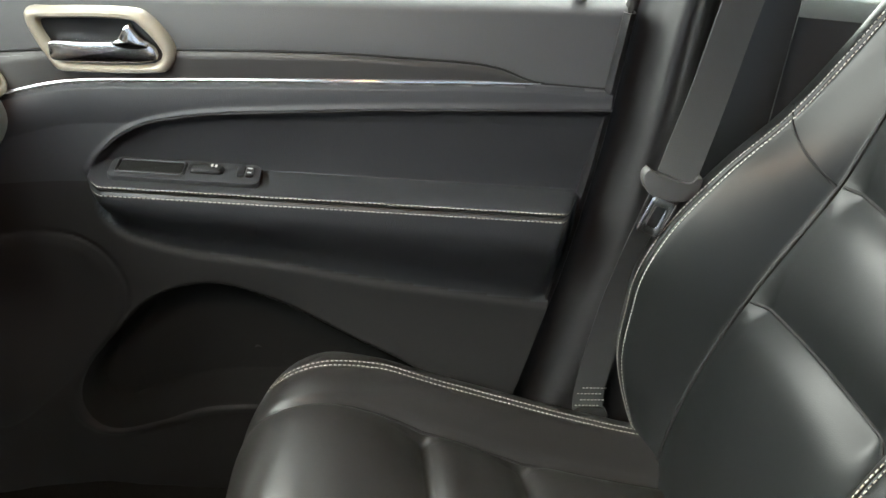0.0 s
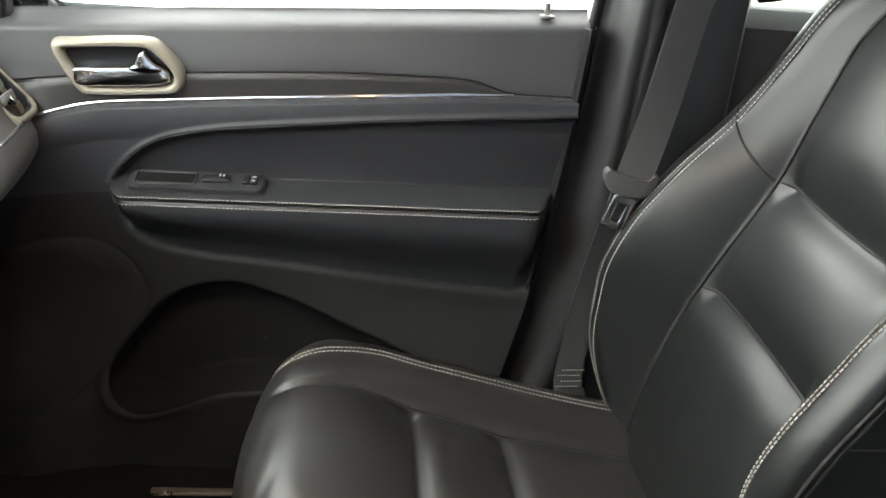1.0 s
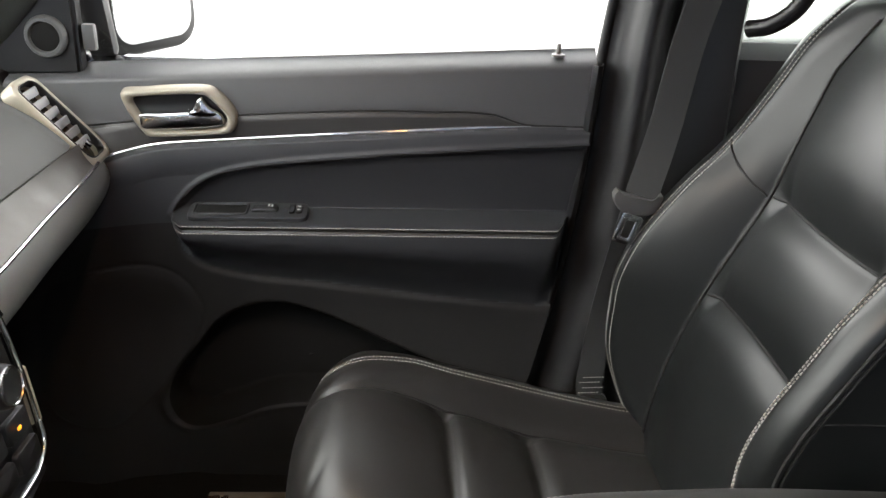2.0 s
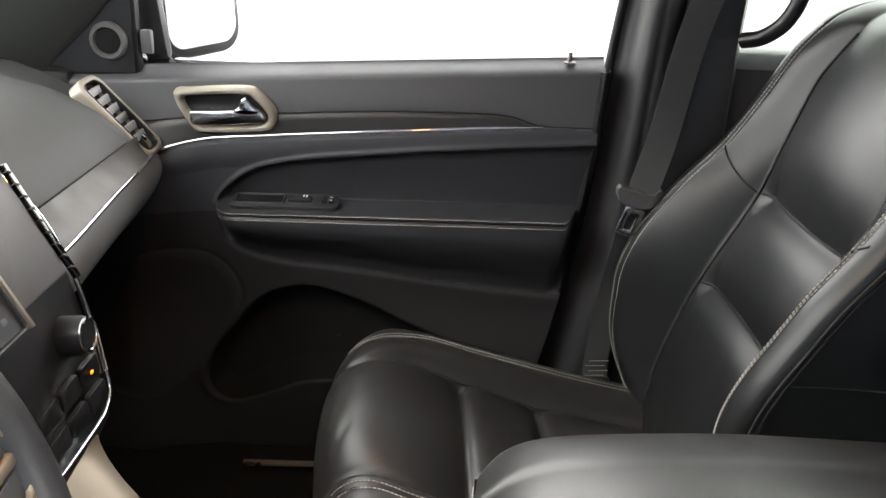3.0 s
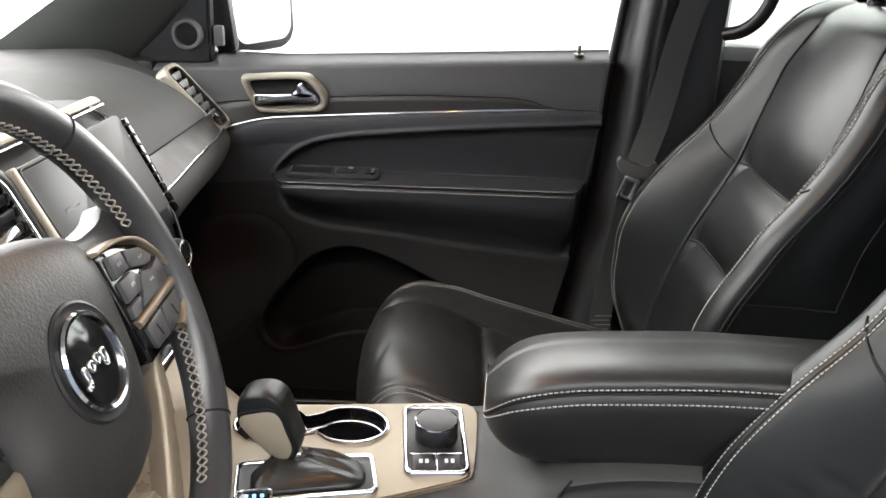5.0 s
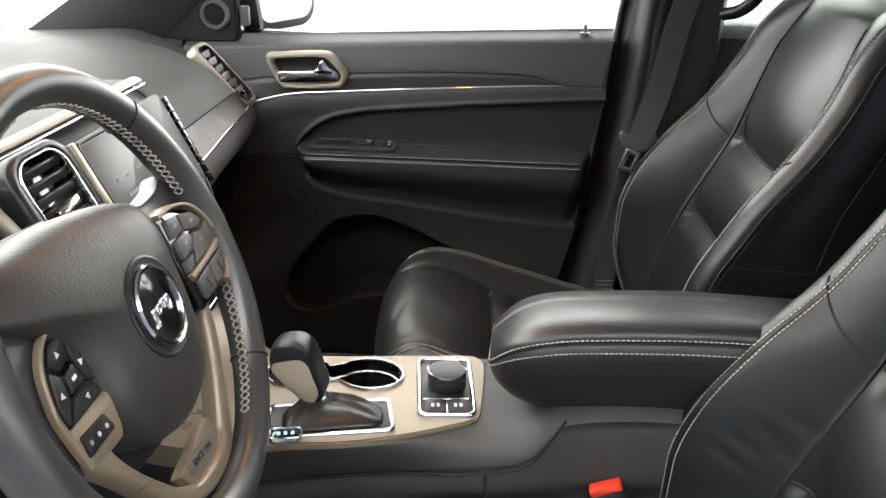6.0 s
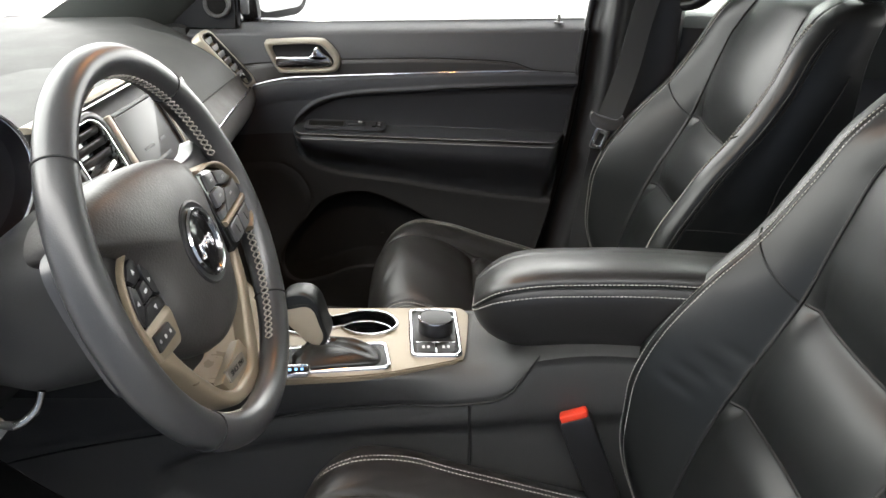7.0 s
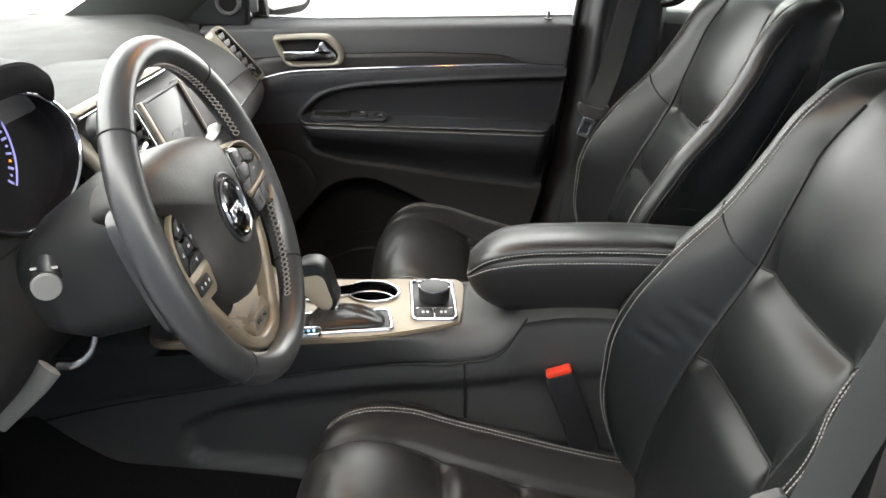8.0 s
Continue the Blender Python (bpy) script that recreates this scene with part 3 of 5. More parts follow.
# ---------------------------------------------------------------- passenger side pillars and rear door
U, V = np.meshgrid(np.linspace(0, 1, 24), np.linspace(0, 1, 50), indexing="ij")
zz = 0.42 + V * 1.2
front = REAR_X(np.minimum(zz, 1.21)) + 0.012 + 0.10 * np.maximum(zz - 1.21, 0)
xx = front + U * (0.455 - front + 0.0)
yy = 0.735 - 0.058 * np.sin(np.pi * np.clip(U * 2.2, 0, 1)) * smooth(0, 0.2, U) - 0.03 * smooth(0.3, 0.9, U) + 0.05 * smooth(0.93, 1.0, U) - 0.10 * np.maximum(zz - 1.25, 0)
tagged(sheet("pillar_b", np.dstack([xx, yy, zz]), PILLARTRIM, thick=(0, 0.05, 0), flip=True), "black plastic trim of the door pillar", "pillar", kind="structure")
tube("door_seal", [(float(REAR_X(min(z, 1.21))) + 0.006 + 0.10 * max(z - 1.21, 0), 0.738 - 0.10 * max(z - 1.25, 0), z) for z in np.linspace(0.42, 1.6, 40)], 0.008, RUBBER, None, up=(0, 1, 0))
tagged(bpy.data.objects["door_seal"], "black rubber door seal along the pillar", "door seal", kind="structure")

U, V = np.meshgrid(np.linspace(0.44, 1.45, 30), np.linspace(0.42, 1.225, 40), indexing="ij")
Yr = 0.735 + 0.03 * smooth(1.205, 1.225, V) - 0.03 * np.exp(-(((V - 0.95) / 0.05) ** 2)) - 0.02 * smooth(0.8, 0.6, V)
tagged(sheet("door_2", np.dstack([U, Yr, V]), SOFT, thick=(0, 0.07, 0), flip=True), "black rear passenger door trim, closed", "car door", kind="structure")
tube("grab_handle", spline([(0.43, 0.655, 1.262), (0.452, 0.63, 1.272), (0.473, 0.605, 1.300), (0.487, 0.60, 1.345), (0.49, 0.60, 1.42), (0.49, 0.63, 1.50)], 30), 0.012, HARD, None, up=(0, 1, 0), seg=14)
tagged(bpy.data.objects["grab_handle"], "curved black grab handle at the rear window", "grab handle")
rp = link("window_2", [(0.45, 0.775, 1.22), (1.40, 0.775, 1.23), (1.25, 0.70, 1.60), (0.47, 0.70, 1.60)], [(0, 1, 2, 3)], TINT, flat=True)
rp.visible_shadow = False
tagged(rp, "tinted rear side window glass", "window", kind="structure")
box("rail_roof", (2.6, 0.08, 0.08), pose(0.65, 0.66, 1.63), PILLARCLOTH, r=0.03)
tagged(bpy.data.objects["rail_roof"], "dark roof rail trim over the door windows", "roof rail", kind="structure")

# dark rear pillar past the rear door's window
U, V = np.meshgrid(np.linspace(0.80, 1.35, 12), np.linspace(1.12, 1.62, 14), indexing="ij")
tagged(sheet("pillar_rear", np.dstack([U, 0.70 - 0.15 * (V - 1.12), V]), PILLARCLOTH, thick=(0, 0.04, 0), flip=True), "dark grey trim of the rear roof pillar", "pillar", kind="structure")
# front pillar and windscreen
p0, p1 = np.array((-1.0, 0.66, 1.14)), np.array((-0.28, 0.60, 1.60))
U, V = np.meshgrid(np.linspace(0, 1, 30), np.linspace(0, 1, 16), indexing="ij")
lower = np.array([(-0.695, 0.745, 1.14), (-0.27, 0.68, 1.60)])
A = p0 + (p1 - p0) * U[..., None]
B = lower[0] + (lower[1] - lower[0]) * U[..., None]
PP = A + (B - A) * V[..., None]
PP[..., 1] -= 0.03 * np.sin(np.pi * V) * (1 - 0.5 * U)
tagged(sheet("pillar_a", PP, PILLARCLOTH, thick=(0, 0.04, 0), flip=True), "dark grey windscreen pillar trim", "pillar", kind="structure")
ws = link("windscreen", [(-1.12, -0.68, 1.16), (-1.12, 0.68, 1.16), (-0.30, 0.62, 1.64), (-0.30, -0.62, 1.64)], [(0, 1, 2, 3)], SCREENGLASS, flat=True)
ws.visible_shadow = False
tagged(ws, "clear windscreen glass", "windscreen", kind="structure")

# sill and kick panel closing the driver's side low down
box("sill_driver", (2.2, 0.10, 0.16), pose(0.30, -0.78, 0.44), PLASTIC, r=0.02)
tagged(bpy.data.objects["sill_driver"], "black door sill on the driver's side", "door sill", kind="structure")
box("kick_panel", (0.50, 0.06, 0.75), pose(-0.86, -0.76, 0.78), PLASTIC, r=0.02)
tagged(bpy.data.objects["kick_panel"], "black kick panel in the driver's footwell", "kick panel", kind="structure")
box("kick_panel_passenger", (0.45, 0.05, 0.72), pose(-0.87, 0.74, 0.80), PLASTIC, r=0.02)
tagged(bpy.data.objects["kick_panel_passenger"], "black kick panel in the passenger footwell", "kick panel", kind="structure")

# ---------------------------------------------------------------- front seats
SEAT_Y, SW = 0.378, 0.137
STITCH_X = lambda z: curve1(z, [(0.56, 0.385), (0.64, 0.337), (0.713, 0.299), (0.797, 0.272), (0.886, 0.270), (0.97, 0.293), (1.05, 0.347), (1.12, 0.408), (1.2, 0.456), (1.267, 0.488), (1.31, 0.520), (1.36, 0.56)])
INNER_X = lambda z: curve1(z, [(0.56, 0.33), (0.66, 0.322), (0.762, 0.330), (0.905, 0.372), (1.068, 0.447), (1.15, 0.472), (1.25, 0.506), (1.30, 0.53), (1.36, 0.565)])
HALF = lambda z: curve1(z, [(0.56, 0.20), (0.70, 0.232), (0.80, 0.245), (1.05, 0.245), (1.2, 0.240), (1.28, 0.225), (1.36, 0.205)])
CREASES = (1.066, 0.922)
SIDE_LOW = [(0.338, 0.976), (0.401, 0.974), (0.472, 0.969)]
SIDE_UP = [(0.472, 0.969), (0.482, 1.02), (0.497, 1.074), (0.567, 1.234)]


def back_front(dy, z, asym=0.034, worn=0.0):
    """The x of a backrest's front face."""
    a = np.abs(dy)
    w = HALF(z)
    st = w - 0.040
    xi, xs_ = INNER_X(z), STITCH_X(z)
    sw = np.minimum(SW, st - 0.02) - 0.025 * smooth(1.22, 1.32, z)
    centre = xi - 0.012 * (1 - (np.clip(a / sw, 0, 1)) ** 2.5)
    lo, hi = CREASES[1], CREASES[0]
    for c, up in ((hi, 0.0), (lo, 0.012)):
        zc = c + up * (1 - (a / sw) ** 2)
        centre = centre + (0.017 * np.exp(-(np.abs((z - zc) / np.where(z > zc, 0.034, 0.019)) ** 1.4))) * smooth(sw + 0.004, sw - 0.03, a)
    t = np.clip((a - sw) / (st - sw), 0, 1)
    bol = xi + (xs_ - xi) * (t * (1.08 - 0.08 * t)) - 0.003 * np.sin(np.pi * t)
    bol = bol + asym * t * (np.asarray(dy) < 0) * smooth(1.13, 0.98, z)
    for k, (wy, wz) in enumerate(((0.150, 0.985), (0.158, 0.965), (0.166, 0.945), (0.150, 0.950), (0.172, 0.925))):
        along, over = (dy - wy) * 0.8 + (z - wz) * 0.6, -(dy - wy) * 0.6 + (z - wz) * 0.8
        bol = bol + worn * 0.0050 * np.exp(-((along / 0.014) ** 2) - (over / 0.0042) ** 2)
    x = np.where(a < sw, centre, bol)
    x = x + 0.003 * np.exp(-(((a - st) / 0.0025) ** 2))
    u = np.clip((a - st) / (w - st), 0, 1)
    return x + 0.022 * (1 - np.sqrt(np.maximum(1 - u**2.5, 0)))


def seat(name, asym, worn):
    s = thing(name, "black leather front car seat with light grey double stitching", "car seat", "front seats")
    # backrest
    rows, zt, r = [], 1.34, 0.035
    for k in np.linspace(0, 1, 150):
        rows.append((0.56 + k * (zt - r - 0.56), 0.0))
    for k in np.linspace(0.08, 1, 12):
        rows.append((zt - r + r * math.sin(k * math.pi / 2), 1 - math.cos(k * math.pi / 2)))
    q = np.linspace(-1, 1, 121)
    q = np.sign(q) * np.abs(q) ** 0.92
    L = []
    for z, sh in rows:
        w = float(HALF(z)) - 0.02 * sh
        dy = q * w
        fx = back_front(dy * float(HALF(z)) / w, np.full_like(dy, z), asym, worn)
        rx = float(INNER_X(z)) + 0.150 - 0.05 * smooth(1.05, 1.34, z)
        fx = fx + sh * 0.05
        rear = np.linspace(1, -1, 24)
        rxv = rx - sh * 0.04 - 0.03 * np.abs(rear) ** 6
        L.append(np.r_[np.c_[fx, SEAT_Y + dy, np.full_like(dy, z)], np.c_[rxv, SEAT_Y + rear * w, np.full_like(rear, z)]])
    L = np.array(L)
    back = loop_skin("backrest", L, LEATHER, s)
    zz = np.linspace(0.62, 1.30, 160)

    def on_back(dy, z, out=0.001):
        z = np.asarray(z, float)
        return np.c_[back_front(np.asarray(dy, float) + 0 * z, z, asym, worn) - out, SEAT_Y + np.asarray(dy, float) + 0 * z, z]

    for sg in (-1, 1):
        st = (HALF(zz) - 0.040) * sg
        nrm = np.c_[-np.ones_like(zz), sg * 0.5 * np.ones_like(zz), 0.4 * np.ones_like(zz)]
        tube("seam", on_back(st, zz, 0.0), 0.0012, SEAM, back, seg=6, up=(0, 1, 0))
        for d in (0.0042, -0.0042):
            stitches("stitching", on_back(st + d * sg, zz), nrm, back)
        sw = (np.minimum(SW, HALF(zz) - 0.06) - 0.025 * smooth(1.22, 1.32, zz)) * sg
        tube("seam", on_back(sw, zz, 0.0008), 0.0028, SEAM, back, seg=6, up=(0, 1, 0))
        for d in (0.004, 0.012):
            e = on_back((HALF(zz) - 0.0012) * sg, zz, 0)
            e[:, 0] += d
            e[:, 1] += sg * 0.0015
            tube("piping", e, 0.0022, SEAM, back, seg=6, up=(0, 1, 0))
        k = np.linspace(0, 1, 20)
        if sg > 0:
            # black rods laid in the folds as their shade; no seam runs here
            for c, up in ((CREASES[0], 0.0), (CREASES[1], 0.012)):
                cy = np.linspace(-1, 1, 60) * (SW - 0.004)
                tube("crease_shade", on_back(cy, c + up * (1 - (np.abs(cy) / SW) ** 2) + 0.001, 0.0002), 0.0020, SEAM, back, seg=6, up=(1, 0, 0))
        tube("seam", on_back(sg * (SW + (0.205 - SW) * k), 1.064 + 0.056 * k, 0.0), 0.0018, SEAM, back, seg=6, up=(0, 1, 0))
        k2 = np.linspace(0, 1, 8)
        tube("seam", on_back(sg * (0.205 + 0.014 * k2), 1.120 + 0.010 * k2, 0.0), 0.0016, SEAM, back, seg=6, up=(0, 1, 0))
    # panel seams on the sides of the backrest
    for sg in (-1, 1):
        yo = lambda z: SEAT_Y + sg * (float(HALF(z)) + 0.0004)
        tube("side_seam", [(x, yo(z), z) for x, z in spline(SIDE_LOW, 16)], 0.0014, SEAM, back, seg=6, up=(0, 1, 0))
        tube("side_seam", [(x, yo(z), z) for x, z in spline(SIDE_UP, 30)], 0.0014, SEAM, back, seg=6, up=(0, 1, 0))
    # cushion: rings across the seat, from the front's foot over the top to the back
    path = spline([(-0.165, 0.55), (-0.185, 0.62), (-0.190, 0.70), (-0.180, 0.768), (-0.150, 0.808), (-0.10, 0.819), (-0.03, 0.797), (0.05, 0.763), (0.15, 0.728), (0.26, 0.700), (0.37, 0.680)], 120)
    q = np.linspace(-1, 1, 101)
    rings = []

    def on_cushion(i, dy):
        x0, z0 = path[i]
        a = np.abs(dy)
        top = smooth(-0.19, -0.12, x0) if i > 30 else 0.0
        near = dy < 0
        wst = 0.150 + 0.028 * smooth(-0.17, -0.02, x0) + 0.012 * near
        win = 0.085 + 0.022 * smooth(-0.16, -0.02, x0) + 0.055 * near
        rise = curve1(x0, [(-0.2, 0.0), (-0.10, 0.0), (0.0, 0.014), (0.16, 0.026), (0.37, 0.022)]) * (i > 25)
        sink = -(0.012 + 0.026 * near * smooth(0.18, 0.0, x0)) * (np.clip(a / win, 0, 1)) ** 2.5
        t = np.clip((a - win) / (wst - win), 0, 1)
        dz = sink + rise * t * (1.6 - 0.6 * t) + 0.004 * np.sin(np.pi * t)
        u = np.clip((a - wst) / (0.25 - wst), 0, 1)
        dz = dz - 0.085 * (1 - np.sqrt(np.maximum(1 - u**2, 0)))
        dz = dz - 0.007 * np.exp(-(((a - win) / 0.005) ** 2)) * top - 0.003 * np.exp(-(((a - wst) / 0.003) ** 2)) * top
        for c in (0.020, 0.140):
            g = 0.008 * np.exp(-(((x0 - c) / 0.006) ** 2)) + 0.016 * np.exp(-(np.abs((x0 - c) / np.where(x0 < c, 0.040, 0.016)) ** 1.5))
            dz = dz - g * smooth(win + 0.003, win - 0.012, a) * (i > 40)
        for wx, wy, ln, wd, ang in ((-0.150, -0.020, 0.040, 0.006, 0.25), (-0.135, 0.045, 0.030, 0.005, -0.30), (-0.150, -0.085, 0.030, 0.005, 0.55), (-0.060, 0.120, 0.035, 0.006, 0.9), (-0.020, 0.135, 0.030, 0.005, 1.1), (0.060, 0.020, 0.045, 0.006, 0.15)):
            along = (dy - wy) * math.cos(ang) + (x0 - wx) * math.sin(ang)
            over = -(dy - wy) * math.sin(ang) + (x0 - wx) * math.cos(ang)
            dz = dz - 0.0028 * np.exp(-((along / ln) ** 2) - (over / wd) ** 2) * (i > 34)
        fr = smooth(0.0, -0.17, x0)
        xo = fr * 0.045 * (a / 0.25) ** 2.2
        amt = 1.0 if i > 34 else smooth(0, 34, i)
        return np.stack([x0 + xo, SEAT_Y + dy, z0 + dz * amt], -1)

    for i in range(len(path)):
        dy = q * 0.25
        P = on_cushion(i, dy)
        foot = 0.50
        side = np.array([[P[-1, 0], SEAT_Y + 0.25, max(foot, P[-1, 2] - 0.05)], [P[-1, 0], SEAT_Y + 0.235, foot], [P[0, 0], SEAT_Y - 0.235, foot], [P[0, 0], SEAT_Y - 0.25, max(foot, P[0, 2] - 0.05)]])
        rings.append(np.vstack([P, side]))
    cush = loop_skin("cushion", np.array(rings), CUSHION, s)
    idx = np.arange(36, 112)
    for sg in (-1, 1):
        wst = np.array([0.150 + 0.028 * float(smooth(-0.17, -0.02, path[i][0])) for i in idx]) + (0.012 if sg < 0 else 0)
        win = np.array([0.085 + 0.022 * float(smooth(-0.16, -0.02, path[i][0])) for i in idx]) + (0.055 if sg < 0 else 0)
        for d in (-0.005, 0.005):
            stitches("stitching", [on_cushion(i, np.array(sg * (w + d))) + (0, 0, 0.0012) for i, w in zip(idx, wst)], (0, sg * 0.3, 1), cush)
        tube("seam", [on_cushion(i, np.array(sg * w)) for i, w in zip(idx, wst)], 0.0012, SEAM, cush, seg=6)
        tube("seam", [on_cushion(i, np.array(sg * w)) + (0, 0, 0.0005) for i, w in zip(idx[4:], win[4:])], 0.002, SEAM, cush, seg=6)
    box("seat_base", (0.44, 0.44, 0.08), pose(0.09, SEAT_Y, 0.50), PLASTIC, s, r=0.02)
    # headrest on two posts
    for sg in (-1, 1):
        tube("headrest_post", [(0.585, SEAT_Y + sg * 0.065, 1.30), (0.60, SEAT_Y + sg * 0.065, 1.46)], 0.0065, CHROME, s, "chrome headrest post", up=(0, 1, 0))
        lathe("post_sleeve", [(0.014, 0), (0.014, 0.006), (0.011, 0.009), (0.007, 0.0095)], pose(0.5895, SEAT_Y + sg * 0.065, 1.338), HARD, s, seg=16)
    L = []
    for k in np.linspace(0, 1, 24):
        e = math.sqrt(max(1 - (2 * k - 1) ** 4, 0.0))
        ring = [(0.61 + (0.055 * e) * a / 0.5, SEAT_Y + b * (0.13 * (0.75 + 0.25 * e)) / 0.5, 1.42 + 0.18 * k) for a, b in rounded(1.0, 1.0, 0.35, 6)]
        L.append(ring)
    loop_skin("headrest", np.array(L), LEATHER, s, "padded black leather headrest")
    return s


def turned(px, py, deg, shift):
    """A seat turned about an upright line and shifted."""
    return Matrix.Translation(shift) @ Matrix.Translation((px, py, 0)) @ pose(0, 0, 0, 0, 0, deg) @ Matrix.Translation((-px, -py, 0))


pseat = seat("front_seat", 0.024, 0.0)
dseat = seat("front_seat", 0.070, 1.0)
dseat.matrix_basis = turned(0.35, SEAT_Y + 0.205, 6.5, (-0.002, -0.757, -0.028))
pseat.matrix_basis = turned(0.35, SEAT_Y + 0.205, 4.5, (0, 0, 0))
tagged(dseat, "black leather driver's seat with light grey double stitching, slightly wrinkled")

# ---------------------------------------------------------------- seat belts


def ribbon(name, pts, width, across, mat, parent=None, label="", thick=0.0014):
    p = spline(pts, 50)
    across = np.array(across, float)
    t, _, _ = frames(p)
    a = across - t * (t @ across)[:, None]
    a /= np.linalg.norm(a, axis=1)[:, None]
    n = np.cross(t, a)
    L = np.stack([p + a * width / 2 + n * thick / 2, p - a * width / 2 + n * thick / 2, p - a * width / 2 - n * thick / 2, p + a * width / 2 - n * thick / 2], 1)
    return loop_skin(name, L, mat, parent, label, sharp=30)


belt = thing("seat_belt", "dark grey seat belt hanging beside the front passenger seat", "seat belt")
ribbon("webbing", [(0.405, 0.655, 1.46), (0.380, 0.655, 1.36), (0.352, 0.652, 1.25), (0.328, 0.635, 1.12), (0.297, 0.592, 1.035)], 0.047, (1, 0.05, 0), BELT, belt)
ribbon("lap_webbing", [(0.294, 0.596, 1.02), (0.288, 0.632, 0.93), (0.278, 0.658, 0.82), (0.268, 0.660, 0.70), (0.270, 0.660, 0.655)], 0.043, (1, 0.1, 0), BELT, belt)
bmx = axes((0.2925, 0.585, 1.025), (1, 0.05, -0.05), (0.1, 0, 1))
plate("tongue_cover", spline([(-0.036, 0.012), (-0.030, 0.020), (-0.02, 0.014), (0.02, 0.008), (0.03, 0.016), (0.036, 0.012), (0.032, -0.006), (0.018, -0.016), (-0.014, -0.014), (-0.030, -0.004)], 40, closed=True), bmx, 0.014, GREYPLAST, belt, edge=0.004)
bezel("tongue", rounded(0.032, 0.046, 0.005), rounded(0.012, 0.026, 0.003), bmx @ pose(-0.010, -0.036, 0.004, 0, 0, -14), 0.004, LEVER, belt, "steel belt tongue", lift=0.001)
for k in range(4):
    stitches("stitching", [(0.252 + 0.006 * (k % 2), 0.655, 0.665 + 0.01 * k), (0.288 - 0.006 * ((k + 1) % 2), 0.655, 0.667 + 0.01 * k)], (0, -1, 0), belt, step=0.004, length=0.0034)
plate("belt_anchor", rounded(0.05, 0.035, 0.012), axes((0.275, 0.652, 0.645), (1, 0, 0), (0, 0.3, 1)), 0.012, PLASTIC, belt, edge=0.004)

# driver's side pillar and belt
U, V = np.meshgrid(np.linspace(0, 1, 20), np.linspace(0.42, 1.6, 40), indexing="ij")
xx = 0.405 + U * 0.16 + 0.02 * (V - 1.0)
yy = -0.735 + 0.05 * np.sin(np.pi * U) + 0.12 * np.maximum(V - 1.25, 0)
tagged(sheet("pillar_driver", np.dstack([xx, yy, V]), PLASTIC, thick=(0, -0.05, 0)), "dark grey plastic trim of the driver's door pillar", "pillar", kind="structure")
dbelt = thing("driver_seat_belt", "dark grey seat belt hanging at the driver's door pillar", "seat belt")
ribbon("webbing", [(0.505, -0.64, 1.46), (0.475, -0.645, 1.30), (0.440, -0.645, 1.12), (0.41, -0.640, 0.96), (0.39, -0.64, 0.84)], 0.047, (1, -0.3, 0), BELT, dbelt)
plate("tongue_cover", rounded(0.036, 0.018, 0.007), axes((0.379, -0.622, 0.953), (1, 0.1, 0.45), (0, 0.1, 1)), 0.014, GREYPLAST, dbelt, edge=0.004)

# buckle beside the driver's seat
bk = thing("belt_buckle", "black belt buckle with red release button beside the driver's seat", "buckle")
km = axes((0.228, -0.190, 0.750), (0.93, 0, 0.38), (-0.38, 0.02, 0.92))
box("buckle_body", (0.046, 0.022, 0.15), km @ pose(0, 0, 0, 90, 0, 0), HARD, bk, r=0.006)
box("release_button", (0.040, 0.018, 0.012), km @ pose(0, 0.0775, 0, 90, 0, 0), RED, bk, "red release button", r=0.004)

# rear bench, seen past the front seats
bench = thing("rear_seat", "black leather rear bench seat with headrests", "rear seat")
U, V = np.meshgrid(np.linspace(-0.62, 0.62, 60), np.linspace(0, 1, 40), indexing="ij")
xb = 1.02 + 0.14 * V - 0.03 * np.cos(U * 10) * (0.5 - np.abs(V - 0.5)) + 0.06 * smooth(0.9, 1.0, V)
sheet("rear_backrest", np.dstack([xb, U, 0.72 + 0.60 * V]), LEATHER, bench, thick=(0.12, 0, 0))
U, V = np.meshgrid(np.linspace(-0.62, 0.62, 50), np.linspace(0, 1, 24), indexing="ij")
sheet("rear_cushion", np.dstack([0.62 + 0.42 * V, U, 0.80 - 0.05 * V - 0.05 * smooth(0.15, 0.0, V)]), LEATHER, bench, thick=(0, 0, -0.2))
for yy_ in (-0.36, 0.0, 0.36):
    L = []
    for k in np.linspace(0, 1, 16):
        e = math.sqrt(max(1 - (2 * k - 1) ** 4, 0.0))
        L.append([(1.20 + 0.05 * e * a / 0.5, yy_ + b * 0.13 * (0.75 + 0.25 * e) / 0.5, 1.33 + 0.17 * k) for a, b in rounded(1.0, 1.0, 0.35, 5)])
    loop_skin("rear_headrest", np.array(L), LEATHER, bench, "padded black headrest")

# ---------------------------------------------------------------- centre console
YC = -0.062
RECESS = [(-0.416, 0.60), (-0.41, 0.655), (-0.36, 0.69), (-0.29, 0.712), (-0.2, 0.735), (-0.05, 0.766), (0.06, 0.783), (0.175, 0.803), (0.4, 0.83), (0.5, 0.83), (0.5, 0.56), (-0.38, 0.575)]
con = thing("centre_console", "black centre console with champagne top plate and cup holders", "console")
LINE_Z = lambda x: curve1(x, [(-0.75, 0.61), (-0.647, 0.648), (-0.529, 0.688), (-0.333, 0.742), (-0.201, 0.777), (-0.146, 0.79), (-0.055, 0.807), (0.051, 0.819), (0.112, 0.844), (0.145, 0.905), (0.18, 0.94), (0.5, 0.95)])
